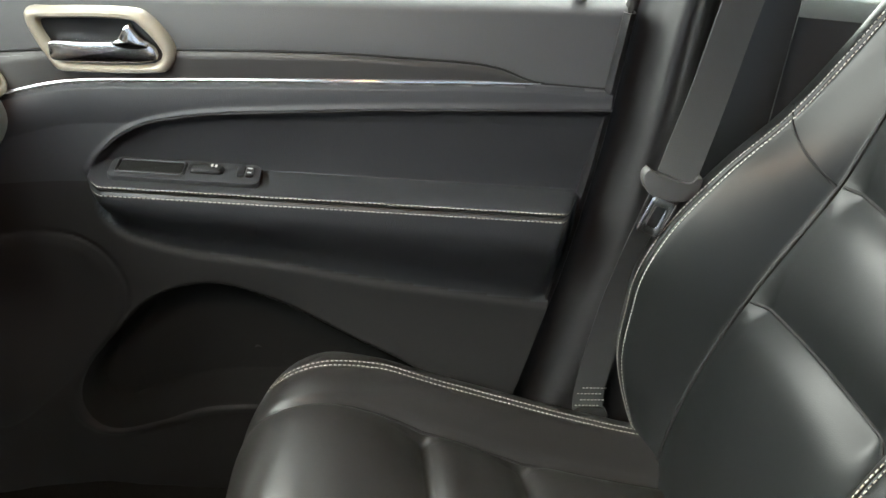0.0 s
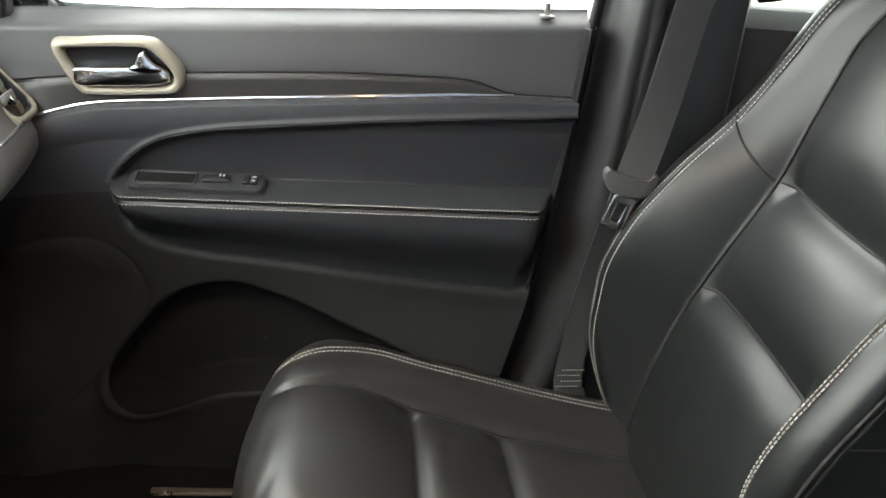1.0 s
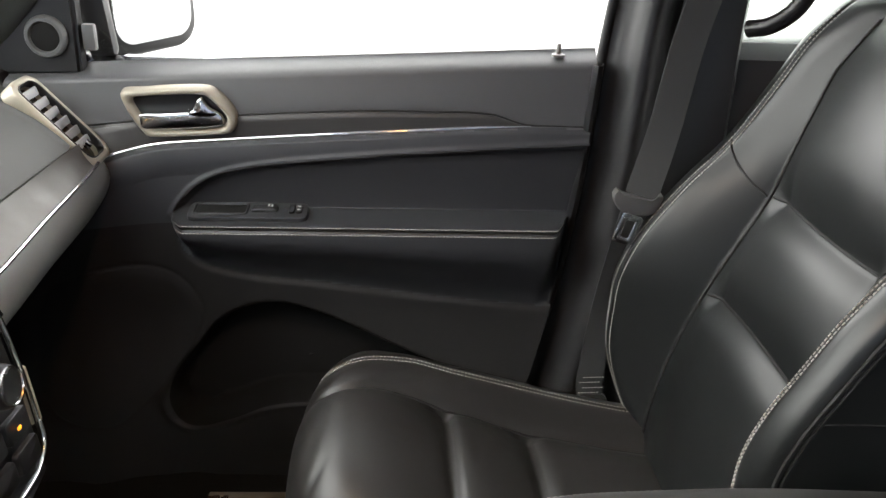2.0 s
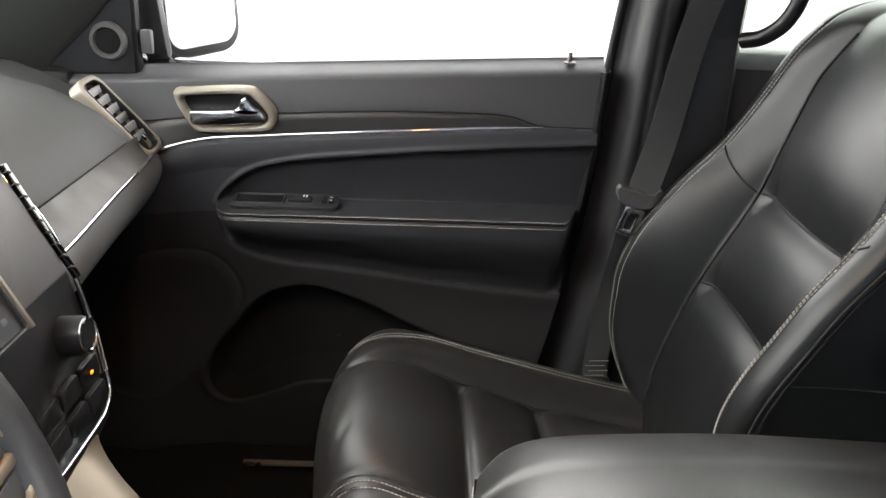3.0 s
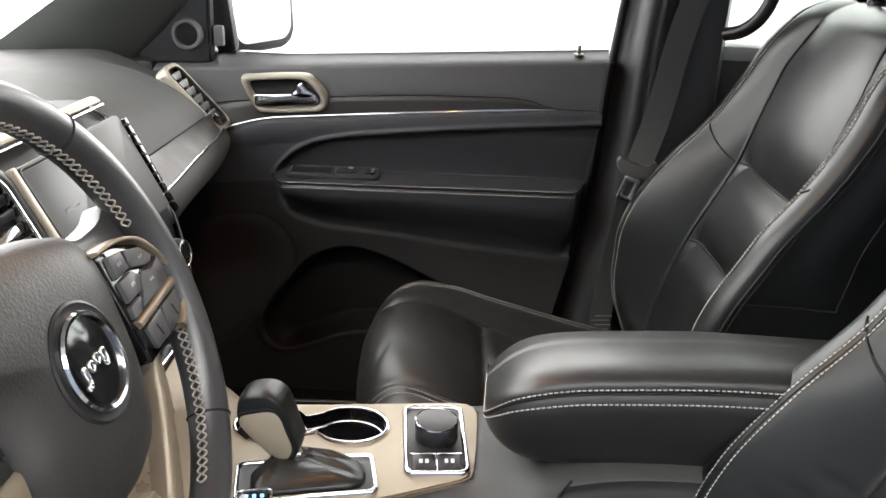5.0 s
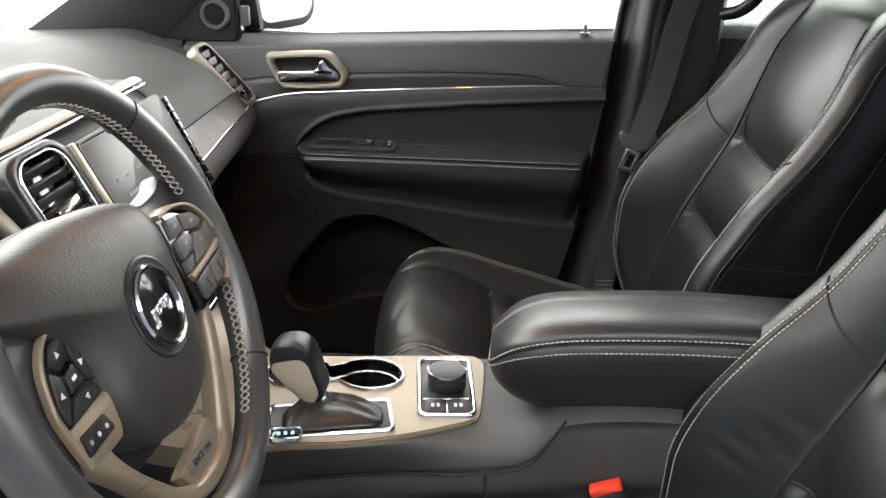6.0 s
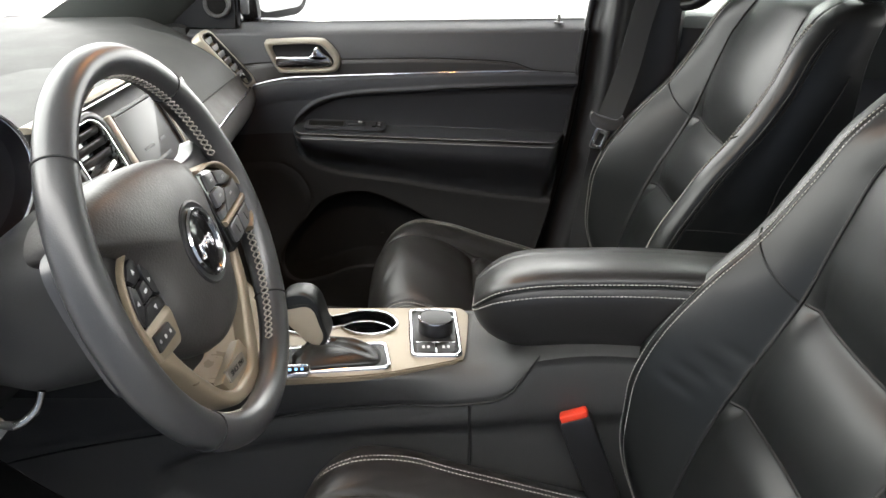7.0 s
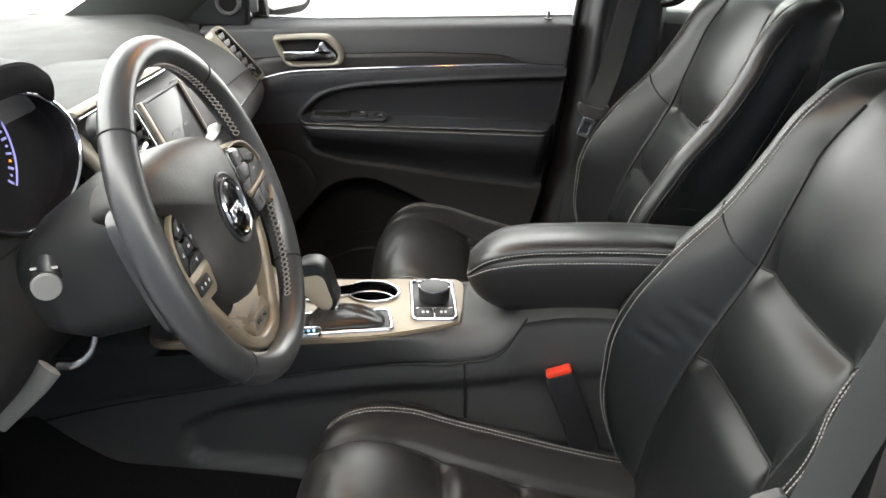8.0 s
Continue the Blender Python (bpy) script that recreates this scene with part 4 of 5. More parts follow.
TOP_Z = lambda x: curve1(x, [(-0.75, 0.80), (-0.35, 0.84), (-0.20, 0.856), (-0.07, 0.860), (0.05, 0.862), (0.10, 0.875), (0.14, 0.900), (0.5, 0.905)])
xs_ = np.unique(np.r_[np.linspace(-0.74, -0.25, 40), np.linspace(-0.25, 0.16, 60), np.linspace(0.16, 0.50, 20)])
prof = np.linspace(0, 1, 44)
FLARE = lambda x: curve1(x, [(-0.75, 0.105), (-0.42, 0.112), (-0.30, 0.103), (-0.196, 0.088), (-0.118, 0.074), (-0.055, 0.052), (0.01, 0.014), (0.05, 0.0), (0.5, 0.0)])
rings = []
for x in xs_:
    zt, zl = float(TOP_Z(x)), float(LINE_Z(x))
    zl = min(zl, zt - 0.006)
    side = []
    for t in prof:
        if t < 0.55:
            k = t / 0.55
            z = 0.46 + (zl - 0.46) * k
            y = -0.178
            edge = inside(np.array(RECESS), np.array([x]), np.array([z]))[0]
            y += 0.020 * float(smooth(-0.004, 0.016, edge))
        else:
            k = (t - 0.55) / 0.45
            y = -0.178 + 0.045 * k**1.6 - float(FLARE(x)) * k
            z = zl + (zt - zl) * math.sin(k * math.pi / 2) ** 0.9
            if k < 0.03:
                y += 0.003
        side.append((x, y, z))
    far = [(x, 2 * YC - y - float(FLARE(x)) * max(0.0, min(1.0, (z - zl) / max(zt - zl, 0.01))), z) for x, y, z in side[::-1]]
    dip = 0.075 * float(smooth(-0.42, -0.38, x) * smooth(0.04, 0.015, x))
    well_ = [(x, -0.131, zt - dip * 0.5), (x, -0.130, zt - dip)]
    rings.append(side + well_ + [(x, 2 * YC - y, z) for x, y, z in well_[::-1]] + far)
body = loop_skin("console_body", np.array(rings), CONSOLE, con)
tube("panel_gap", [(x, -0.1785, float(LINE_Z(x))) for x in np.linspace(-0.66, 0.145, 80)], 0.0017, SEAM, con, seg=6)
tube("panel_gap", [(0.054, -0.1785, 0.818), (0.055, -0.176, 0.79), (0.057, -0.1605, 0.74), (0.058, -0.1605, 0.68)], 0.0025, SEAM, con, seg=6, up=(0, 1, 0))

ct = lambda x: curve1(x, [(-0.74, 0.70), (-0.656, 0.651), (-0.598, 0.608), (-0.514, 0.572), (-0.345, 0.572), (-0.2, 0.566), (0.5, 0.55)])
P = np.array([[(x, -0.1815 - 0.004 * (1 - k), 0.47 + (float(ct(x)) - 0.47) * k) for k in np.linspace(0, 1, 8)] for x in np.linspace(-0.74, 0.5, 60)])
sheet("carpet_edge", P, CARPET, con, "black carpet along the console's foot", thick=(0, 0.002, 0), flip=True)
# champagne top plate, with holes for what sits in it
pm = pose(0, 0, 0.8655)
top = spline([(-0.42, -0.240), (-0.30, -0.233), (-0.196, -0.217), (-0.118, -0.203), (-0.055, -0.182), (0.008, -0.151), (0.034, -0.136), (0.0415, -0.115), (0.041, -0.02), (0.036, 0.008), (0.018, 0.019), (-0.085, 0.004), (-0.194, -0.012), (-0.42, -0.03)], 100, closed=True)
# cup holders
cup = [(c[0] + 0.043 * math.cos(a), c[1] + 0.036 * math.sin(a)) for c, a0, a1 in (((-0.112, -0.052), -150, 150), ((-0.205, -0.062), 30, 330)) for a in np.radians(np.linspace(a0, a1, 26))]
cup = np.array(cup)
cen = cup.mean(0)
bezel("cup_rim", cen + (cup - cen) * 1.06, cup, pm @ pose(0, 0, 0.002), 0.006, CHROME, con, "chrome cup holder rim", lift=0.002)
holed("top_plate", top, [cen + (cup - cen) * 1.01], pm, 0.012, TAN, con, "champagne satin top plate")
L = [np.c_[cen + (cup - cen) * s_, np.full(len(cup), 0.8655 + z)] for s_, z in ((1.012, -0.0005), (0.985, -0.012), (0.95, -0.05), (0.90, -0.056), (0.3, -0.0565))]
well = loop_skin("cup_well", np.array(L)[:, ::-1], GLOSS, con, "deep black cup holder", caps=False, sharp=40)
tube("well_rim", np.c_[cen + (cup - cen) * 0.975, np.full(len(cup), 0.8655 - 0.016)], 0.0022, LEVER, con, "bright inner rim", closed=True, seg=8)
# gear gate and boot
bezel("gate_frame", rounded(0.155, 0.072, 0.010), rounded(0.143, 0.060, 0.007), pm @ pose(-0.141, -0.160, 0.003, 0, 0, 14), 0.008, CHROME, con, "chrome gear gate frame", lift=0.002)
plate("gate_floor", rounded(0.146, 0.063, 0.008), pm @ pose(-0.141, -0.160, 0.0018, 0, 0, 14), 0.004, HARD, con)
plate("gear_display", rounded(0.036, 0.020, 0.006), pm @ pose(-0.186, -0.203, 0.006, 0, 0, 14), 0.006, GLOSS, con, "small lit gear display", edge=0.002)
for dx in (-0.008, 0.0, 0.008):
    plate("display_mark", rounded(0.004, 0.006, 0.001, 2), pm @ pose(-0.186 + dx, -0.203 + 0.25 * dx, 0.0066, 0, 0, 14), 0.0006, CYAN, con, edge=0.0002)
bezel("display_rim", rounded(0.040, 0.024, 0.008), rounded(0.035, 0.019, 0.006), pm @ pose(-0.186, -0.203, 0.0062, 0, 0, 14), 0.006, CHROME, con, lift=0.0012)
# drive mode dial panel
dm = pm @ pose(-0.0075, -0.068, 0.003, 0, 0, 8)
bezel("dial_frame", rounded(0.076, 0.140, 0.012), rounded(0.063, 0.127, 0.008), dm, 0.008, CHROME, con, "chrome dial panel frame", lift=0.0025)
plate("dial_panel", rounded(0.066, 0.134, 0.006), dm @ pose(0, 0, -0.0012), 0.004, HARD, con)
lathe("dial_knob", [(0.026, 0), (0.026, 0.018), (0.0245, 0.022), (0.020, 0.023), (0.001, 0.0225)], dm @ pose(0.002, 0.006, 0), HARD, con, "ribbed black drive mode knob", seg=40)
lathe("knob_ring", [(0.0255, 0.0195), (0.0262, 0.0208), (0.0256, 0.0222), (0.0244, 0.0226), (0.0238, 0.0218)], dm @ pose(0.002, 0.006, 0), CHROME, con, "chrome knob ring", seg=40)
for sx in (-1, 1):
    plate("mode_button", rounded(0.026, 0.030, 0.004), dm @ pose(sx * 0.0145, -0.049, 0.003), 0.004, HARD, con, edge=0.0015)
    for k in (-1, 1):
        plate("print_mark", rounded(0.004, 0.007, 0.001, 2), dm @ pose(sx * 0.0145 + k * 0.0035, -0.049, 0.0036), 0.0008, WHITE_PRINT, con, edge=0.0002)
tube("chrome_divider", [tuple(dm @ Vector((x, -0.0335 + 0.05 * x * x * 10, 0.002))) for x in np.linspace(-0.029, 0.029, 14)], 0.0012, CHROME, con, seg=6)
tube("chrome_divider", [tuple(dm @ Vector((0, y, 0.002))) for y in (-0.064, -0.05, -0.034)], 0.0012, CHROME, con, seg=6)

# armrest lid: sections across it, from its rounded nose to the back
x0, x1, ya, yb = 0.050, 0.50, -0.170, 0.052
SEAM_Z = lambda x: float(curve1(x, [(0.05, 0.962), (0.063, 0.976), (0.08, 0.989), (0.12, 1.002), (0.20, 1.012), (0.33, 1.019), (0.50, 1.018)]))


def lid_ring(x):
    """One closed section of the lid: near side, top, far side, bottom."""
    u = min(max((x - x0) / 0.055, 0.0), 1.0)
    v = min(max((x - x0) / 0.075, 0.0), 1.0)
    plan = 1 - 0.045 * (1 - math.sqrt(max(1 - (1 - u) ** 2, 0))) / 0.11
    zs_ = SEAM_Z(x) - 0.004
    zt = zs_ + 0.026 + 0.008 * smooth(0.05, 0.12, x)
    zb = 0.884 + 0.065 * (1 - math.sqrt(max(1 - (1 - v) ** 2, 0)))
    yc, hw = (ya + yb) / 2, (yb - ya) / 2 * plan
    out = []
    for k in np.linspace(-90, 0, 14):
        c, s_ = math.cos(radians(k)), math.sin(radians(k))
        out.append((-(abs(c) ** 0.55), zs_ - 0.003 + (zs_ - 0.003 - zb) * -(abs(s_) ** 0.8)))
    out.append((-0.962, zs_))
    for k in np.linspace(0, 90, 18):
        c, s_ = math.cos(radians(k)), math.sin(radians(k))
        out.append((-(abs(c) ** 0.80), zs_ + 0.003 + (zt - zs_ - 0.003) * abs(s_) ** 0.9))
    full = out + [(-a, b) for a, b in out[::-1]]
    return [(x, yc + a * hw, z - 0.28 * (yc + a * hw - ya) * min(max((z - zb) / (zs_ - zb), 0.0), 1.0)) for a, z in full]


xl = np.r_[x0 + 0.055 * (1 - np.cos(np.linspace(0.05, 1, 18) * np.pi / 2)), np.linspace(0.115, x1, 40)]
L = np.array([lid_ring(float(x)) for x in xl])
lid = loop_skin("armrest_lid", L, LEATHER_WORN, con, "padded black leather armrest lid with double stitching")
for k, pts in ((12, L[:, 13] * 0.6 + L[:, 12] * 0.4), (16, L[:, 15] * 0.4 + L[:, 16] * 0.6)):
    nn = np.c_[-0.9 * smooth(0.11, 0.05, pts[:, 0]), -np.ones(len(pts)), 0 * pts[:, 0]]
    stitches("stitching", pts + nn * 0.0006, nn, lid)
tube("piping", L[:, 14] - (0, 0.0005, 0), 0.0022, SEAM, lid, "dark piping between the stitches", seg=6)
edge_far = L[2:, 46] * 0.5 + L[2:, 47] * 0.5
stitches("stitching", edge_far + (0, 0, 0.0006), (0, 0.6, 0.8), lid)
for k in (13, 15):
    far = np.array([L[0, k] + (L[0, 65 - k] - L[0, k]) * t for t in np.linspace(0, 1, 12)])
    stitches("stitching", far - (0.0008, 0, 0), (-1, 0, 0), lid)

# ---------------------------------------------------------------- gear lever
gear = thing("gear_lever", "black and champagne gear lever on a leather boot", "gear lever")


def profile_solid(name, outline, yc, half, mat, parent, label="", n=60, shrink=0.14):
    """A side outline given width, with its flanks rounded over."""
    o = spline(outline, n, closed=True)
    c = o.mean(0)
    L = []
    for u in np.sin(np.linspace(-1, 1, 15) * np.pi / 2):
        e = 1 - shrink + shrink * max(1 - abs(u) ** 4.0, 0) ** 0.5
        L.append([(c[0] + (a - c[0]) * e, yc + half * u, c[1] + (b - c[1]) * e) for a, b in o])
    return loop_skin(name, np.array(L), mat, parent, label)


GRIP = [(-0.223, 0.934), (-0.220, 0.945), (-0.208, 0.953), (-0.187, 0.955), (-0.173, 0.946), (-0.165, 0.928), (-0.159, 0.906), (-0.154, 0.888), (-0.160, 0.872), (-0.175, 0.865), (-0.199, 0.890), (-0.218, 0.911), (-0.223, 0.924)]
profile_solid("grip", GRIP, -0.119, 0.0205, LEATHER, gear, "smooth black leather grip", shrink=0.10)
SIDE = spline([(-0.2195, 0.926), (-0.204, 0.932), (-0.184, 0.936), (-0.173, 0.929), (-0.167, 0.912), (-0.160, 0.890), (-0.164, 0.876), (-0.175, 0.868), (-0.199, 0.891), (-0.2175, 0.911)], 60, closed=True)
for sy, y0 in ((1, -0.1385), (-1, -0.0995)):
    gm = axes((0, y0, 0), (sy, 0, 0), (0, 0, 1))
    o = SIDE * (sy, 1)
    plate("stem_cover", o if sy > 0 else o[::-1], gm @ pose(0, 0, 0.0015), 0.010, PALE, gear, "champagne side of the lever", edge=0.003, dome=0.0025)
tube("grip_seam", [(x, -0.1405, z) for x, z in spline([(-0.220, 0.929), (-0.204, 0.935), (-0.184, 0.939), (-0.172, 0.931), (-0.165, 0.912), (-0.159, 0.891)], 24)], 0.0010, SEAM, gear, seg=6, up=(0, 1, 0))
box("thumb_button", (0.016, 0.008, 0.012), pose(-0.214, -0.136, 0.905, 0, 40, 0), HARD, gear, "small black release button", r=0.002)
lathe("stem_cap", [(0.008, -0.003), (0.009, 0.0), (0.008, 0.004), (0.003, 0.006)], axes((-0.160, -0.126, 0.873), (0.6, 0, 0.8), (0, -1, 0)), STEEL, gear, "bright cap at the foot of the lever", seg=20)
L = []
BOOT = ((0.128, 0.056, -0.138, -0.159, 0.866), (0.116, 0.050, -0.139, -0.157, 0.8715), (0.094, 0.043, -0.142, -0.152, 0.8755), (0.072, 0.036, -0.147, -0.145, 0.878), (0.052, 0.030, -0.154, -0.138, 0.8785), (0.038, 0.026, -0.161, -0.131, 0.8775), (0.030, 0.024, -0.167, -0.126, 0.874))
for k, (w, h, x, y, z) in enumerate(BOOT):
    amp = (0, 0.0012, 0.0022, 0.0026, 0.0020, 0.0010, 0)[k]
    ring = []
    for a, b in rounded(w, h, min(w, h) * 0.35, 6):
        th = math.atan2(b / h, a / w)
        ca, sa = math.cos(radians(14)), math.sin(radians(14))
        ring.append((x + a * ca - b * sa, y + a * sa + b * ca, z + amp * math.sin(7 * th + 0.9 * k)))
    L.append(ring)
boot = loop_skin("boot", np.array(L), LEATHER, gear, "creased black leather boot")
stitches("stitching", spline([(-0.146, -0.158, 0.8785), (-0.122, -0.158, 0.8768), (-0.098, -0.154, 0.8728), (-0.084, -0.151, 0.8690)], 20), (0.2, -0.3, 1), gear, step=0.0045, length=0.003, width=0.0011)

# ---------------------------------------------------------------- dashboard
dash = thing("dashboard", "dark grey dashboard with dark trim strip and champagne air vents", "dashboard")
sec = spline([(-1.14, 1.150), (-1.0, 1.168), (-0.85, 1.178), (-0.72, 1.178), (-0.62, 1.162), (-0.55, 1.130), (-0.51, 1.100), (-0.497, 1.087), (-0.503, 1.078)], 60)
ys = np.linspace(-0.70, 0.70, 60)
P = np.zeros((60, 60, 3))
for i, y in enumerate(ys):
    P[i, :, 0] = sec[:, 0] + 0.010 * (1 - (y / 0.7) ** 2) - 0.075 * smooth(0.575, 0.62, y) * smooth(-0.8, -0.6, sec[:, 0])
    P[i, :, 1] = y
    P[i, :, 2] = sec[:, 1]
sheet("top_pad", P, DASHPAD, dash, thick=(0, 0, -0.03))
ysr, yst = np.linspace(0.10, 0.66, 40), np.linspace(0.10, 0.603, 40)
strip_x = lambda y: curve1(y, [(0.0, -0.440), (0.228, -0.443), (0.40, -0.460), (0.62, -0.482), (0.7, -0.50)])
P = np.array([[((-0.503 + 0.008) * (1 - t) + strip_x(y) * t - 0.004 * math.sin(math.pi * t), y, 1.084 * (1 - t) + 1.052 * t) for t in np.linspace(0, 1, 10)] for y in yst])
sheet("trim_strip", P, WOOD, dash, "dark brown satin trim strip", thick=(-0.02, 0, -0.01))
tube("chrome_strip", [(strip_x(y) + 0.002, y, 1.050) for y in np.linspace(0.10, 0.622, 40)], 0.0028, CHROME, dash, "thin chrome strip", up=(0, 0, 1))
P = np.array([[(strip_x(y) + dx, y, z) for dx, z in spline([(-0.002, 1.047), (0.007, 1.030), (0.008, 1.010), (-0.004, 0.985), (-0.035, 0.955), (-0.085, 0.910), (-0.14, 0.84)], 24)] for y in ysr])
sheet("glove_box", P, FASCIA_SHEEN, dash, "black glove box front, lightened for the window's reflection", thick=(-0.02, 0, 0))
# lower driver's side panel
ysl = np.linspace(-0.70, -0.20, 20)
P = np.array([[(x, y, z) for x, z in spline([(-0.50, 1.09), (-0.47, 1.03), (-0.46, 0.97), (-0.50, 0.90), (-0.58, 0.82)], 20)] for y in ysl])
sheet("knee_panel", P, PLASTIC, dash, thick=(-0.02, 0, 0))
# firewall behind the footwells
P = np.array([[(-0.95 + 0.25 * t, y, 0.55 + 0.55 * t) for t in np.linspace(0, 1, 6)] for y in np.linspace(-0.7, 0.7, 6)])
sheet("bulkhead", P, CARPET, dash, thick=(-0.03, 0, 0))


def air_vent(name, m, w, h, n, frame_mat, ring_mat):
    bezel("vent_frame", rounded(w, h, min(w, h) * 0.28), rounded(w * 0.70, h * 0.86, min(w, h) * 0.2), m, 0.02, frame_mat, dash, "champagne vent surround", lift=0.004)
    bezel("vent_ring", rounded(w * 0.74, h * 0.88, min(w, h) * 0.21), rounded(w * 0.68, h * 0.85, min(w, h) * 0.2), m @ pose(0, 0, 0.002), 0.01, ring_mat, dash, lift=0.002)
    plate("vent_back", rounded(w * 0.70, h * 0.86, min(w, h) * 0.2), m @ pose(0, 0, -0.016), 0.01, GLOSS, dash)
    for k in range(n):
        y = h * (0.34 - 0.72 * k / n)
        box("slat", (w * 0.66, h * 0.5 / n, 0.005), m @ pose(0, y, -0.005, 24, 0, 0), SLAT if frame_mat is CHAMPAGNE else HARD, dash, r=0.002)
    if frame_mat is CHAMPAGNE:
        box("vent_tab", (0.011, 0.011, 0.010), m @ pose(0, -h * 0.30, 0.001, 0, 0, 20), CHROME, dash, r=0.002)
    else:
        box("vent_tab", (w * 0.34, 0.012, 0.012), m @ pose(0, h * 0.02, 0.002, 0, 0, 8), STEEL, dash, r=0.004)


vm = axes((-0.545, 0.648, 1.096), (0.0, 1, 0.05), (-0.085, 0.02, 0.095))
air_vent("side", vm @ pose(0, 0, 0.012), 0.074, 0.158, 6, CHAMPAGNE, HARD)

# centre stack
STACK_X = lambda z: curve1(z, [(0.78, -0.360), (0.907, -0.374), (1.022, -0.389), (1.08, -0.405), (1.137, -0.436), (1.165, -0.464), (1.182, -0.486), (1.198, -0.512), (1.21, -0.535)])
zsk = np.linspace(0.872, 1.198, 50)
ysk = np.linspace(-0.246, 0.164, 40)
P = np.array([[(float(STACK_X(z)) + 0.018 * (1 - ((y + 0.056) / 0.22) ** 2) - 0.012, y, z) for z in zsk] for y in ysk])
sheet("centre_fascia", P, HARD, dash, "satin black centre fascia", thick=(-0.03, 0, -0.03))
P = np.array([[(-0.503 - 0.28 * k, y, 1.204 - 0.010 * k - 0.018 * smooth(0, 1, k) - 0.004 * abs((y + 0.056) / 0.22) ** 4) for k in np.linspace(0, 1, 14)] for y in np.linspace(-0.27, 0.165, 24)])
sheet("centre_pad", P, DASHPAD, dash, thick=(0, 0, -0.06))
for ye in (-0.246, 0.166):
    zc_ = np.linspace(0.915 if ye > 0 else 1.02, 1.195, 40)
    tube("chrome_edge", [(float(STACK_X(z)) - 0.006, ye, z) for z in zc_], 0.003, CHROME, dash, "chrome edge strip", up=(0, 1, 0))
    tube("side_trim", [(float(STACK_X(z)) - 0.014, ye + (0.007 if ye > 0 else -0.007), z) for z in np.linspace(0.925 if ye > 0 else 1.02, 0.985 if ye > 0 else 1.19, 40)], 0.008 if ye > 0 else 0.013, CHAMPAGNE, dash, "champagne side trim", up=(0, 1, 0))
tube("top_trim", [(-0.490, y, 1.2035) for y in np.linspace(-0.244, 0.150, 20)], 0.010, CHAMPAGNE, dash, "champagne trim over the display", up=(0, 0, 1), squash=0.45)
tube("top_chrome", [(-0.480, y, 1.197) for y in np.linspace(-0.240, 0.155, 20)], 0.0022, CHROME, dash, "chrome trim over the display")
smx = axes((-0.412, -0.050, 1.125), (0, 1, 0), (-0.455, 0, 0.89))
bezel("display_frame", rounded(0.146, 0.146, 0.007), rounded(0.135, 0.135, 0.004), smx @ pose(0, 0, 0.003), 0.01, HARD, dash, lift=0.002)
box("display_edge", (0.010, 0.150, 0.008), smx @ pose(-0.079, 0, 0.002), CHAMPAGNE, dash, "pale satin strip beside the display", r=0.002)
box("display_edge", (0.004, 0.146, 0.008), smx @ pose(0.076, 0, 0.002), CHAMPAGNE, dash, "thin champagne strip", r=0.001)
plate("display", rounded(0.137, 0.137, 0.004), smx @ pose(0, 0, 0.001), 0.006, SCREEN, dash, "dark glossy touch display", edge=0.001)
for du, dv, w in ((-0.02, 0.010, 0.030), (0.025, 0.010, 0.020), (0.0, -0.012, 0.060), (-0.010, -0.030, 0.020), (0.022, -0.030, 0.012)):
    plate("screen_mark", rounded(w, 0.005, 0.001, 2), smx @ pose(du, dv, 0.0016), 0.0004, SCREEN_MARK, dash, edge=0.0001)
for k in range(5):
    plate("screen_mark", rounded(0.009, 0.006, 0.002, 2), smx @ pose(-0.05 + 0.025 * k, -0.052, 0.0016), 0.0004, SCREEN_MARK, dash, edge=0.0001)
vm2 = axes((-0.4275, -0.193, 1.134), (0, 1, 0), (-0.45, 0, 0.89))
air_vent("centre", vm2 @ pose(0, 0, 0.008), 0.128, 0.156, 7, HARD, CHROME)
vm3 = axes((-0.432, 0.118, 1.140), (0, 1, 0), (-0.45, 0, 0.89))
plate("fascia_panel", rounded(0.110, 0.136, 0.006), vm3 @ pose(-0.036, -0.014, 0.004), 0.008, GREYPLAST, dash, "satin grey panel beside the display", edge=0.003)
box("vent_slot", (0.008, 0.138, 0.006), vm3 @ pose(0.026, -0.024, 0.004), GLOSS, dash, "narrow black air slot", r=0.001)
for k in range(9):
    box("slat", (0.007, 0.0026, 0.007), vm3 @ pose(0.025, 0.036 - 0.0145 * k, 0.005, 0, 0, -35), GREYPLAST, dash, r=0.001)
for yk in (0.100, -0.21):
    km_ = axes((-0.388, yk, 1.010), (0, 1, 0), (-0.15, 0, 0.98))
    lathe("stack_knob", [(0.022, 0), (0.021, 0.020), (0.019, 0.026), (0.017, 0.027), (0.016, 0.0245), (0.001, 0.0245)], km_, HARD, dash, "ribbed black rotary knob", seg=36)
    lathe("knob_ring", [(0.0188, 0.0262), (0.0185, 0.028), (0.0165, 0.0285), (0.0155, 0.027)], km_, STEEL, dash, seg=36)
for i in range(5):
    for j in range(2):
        bmx2 = axes((-0.375 + 0.006 * j, 0.115 - 0.045 * i, 0.960 - 0.032 * j), (0, 1, 0), (-0.12, 0, 0.99))
        plate("stack_button", rounded(0.040, 0.024, 0.004), bmx2 @ pose(0, 0, 0.003), 0.006, HARD, dash, edge=0.002)
plate("warning_lamp", rounded(0.006, 0.0035, 0.001, 2), axes((-0.368, 0.110, 0.962), (0, 1, 0), (-0.12, 0, 0.99)), 0.001, AMBER, dash, "small amber indicator", edge=0.0002)
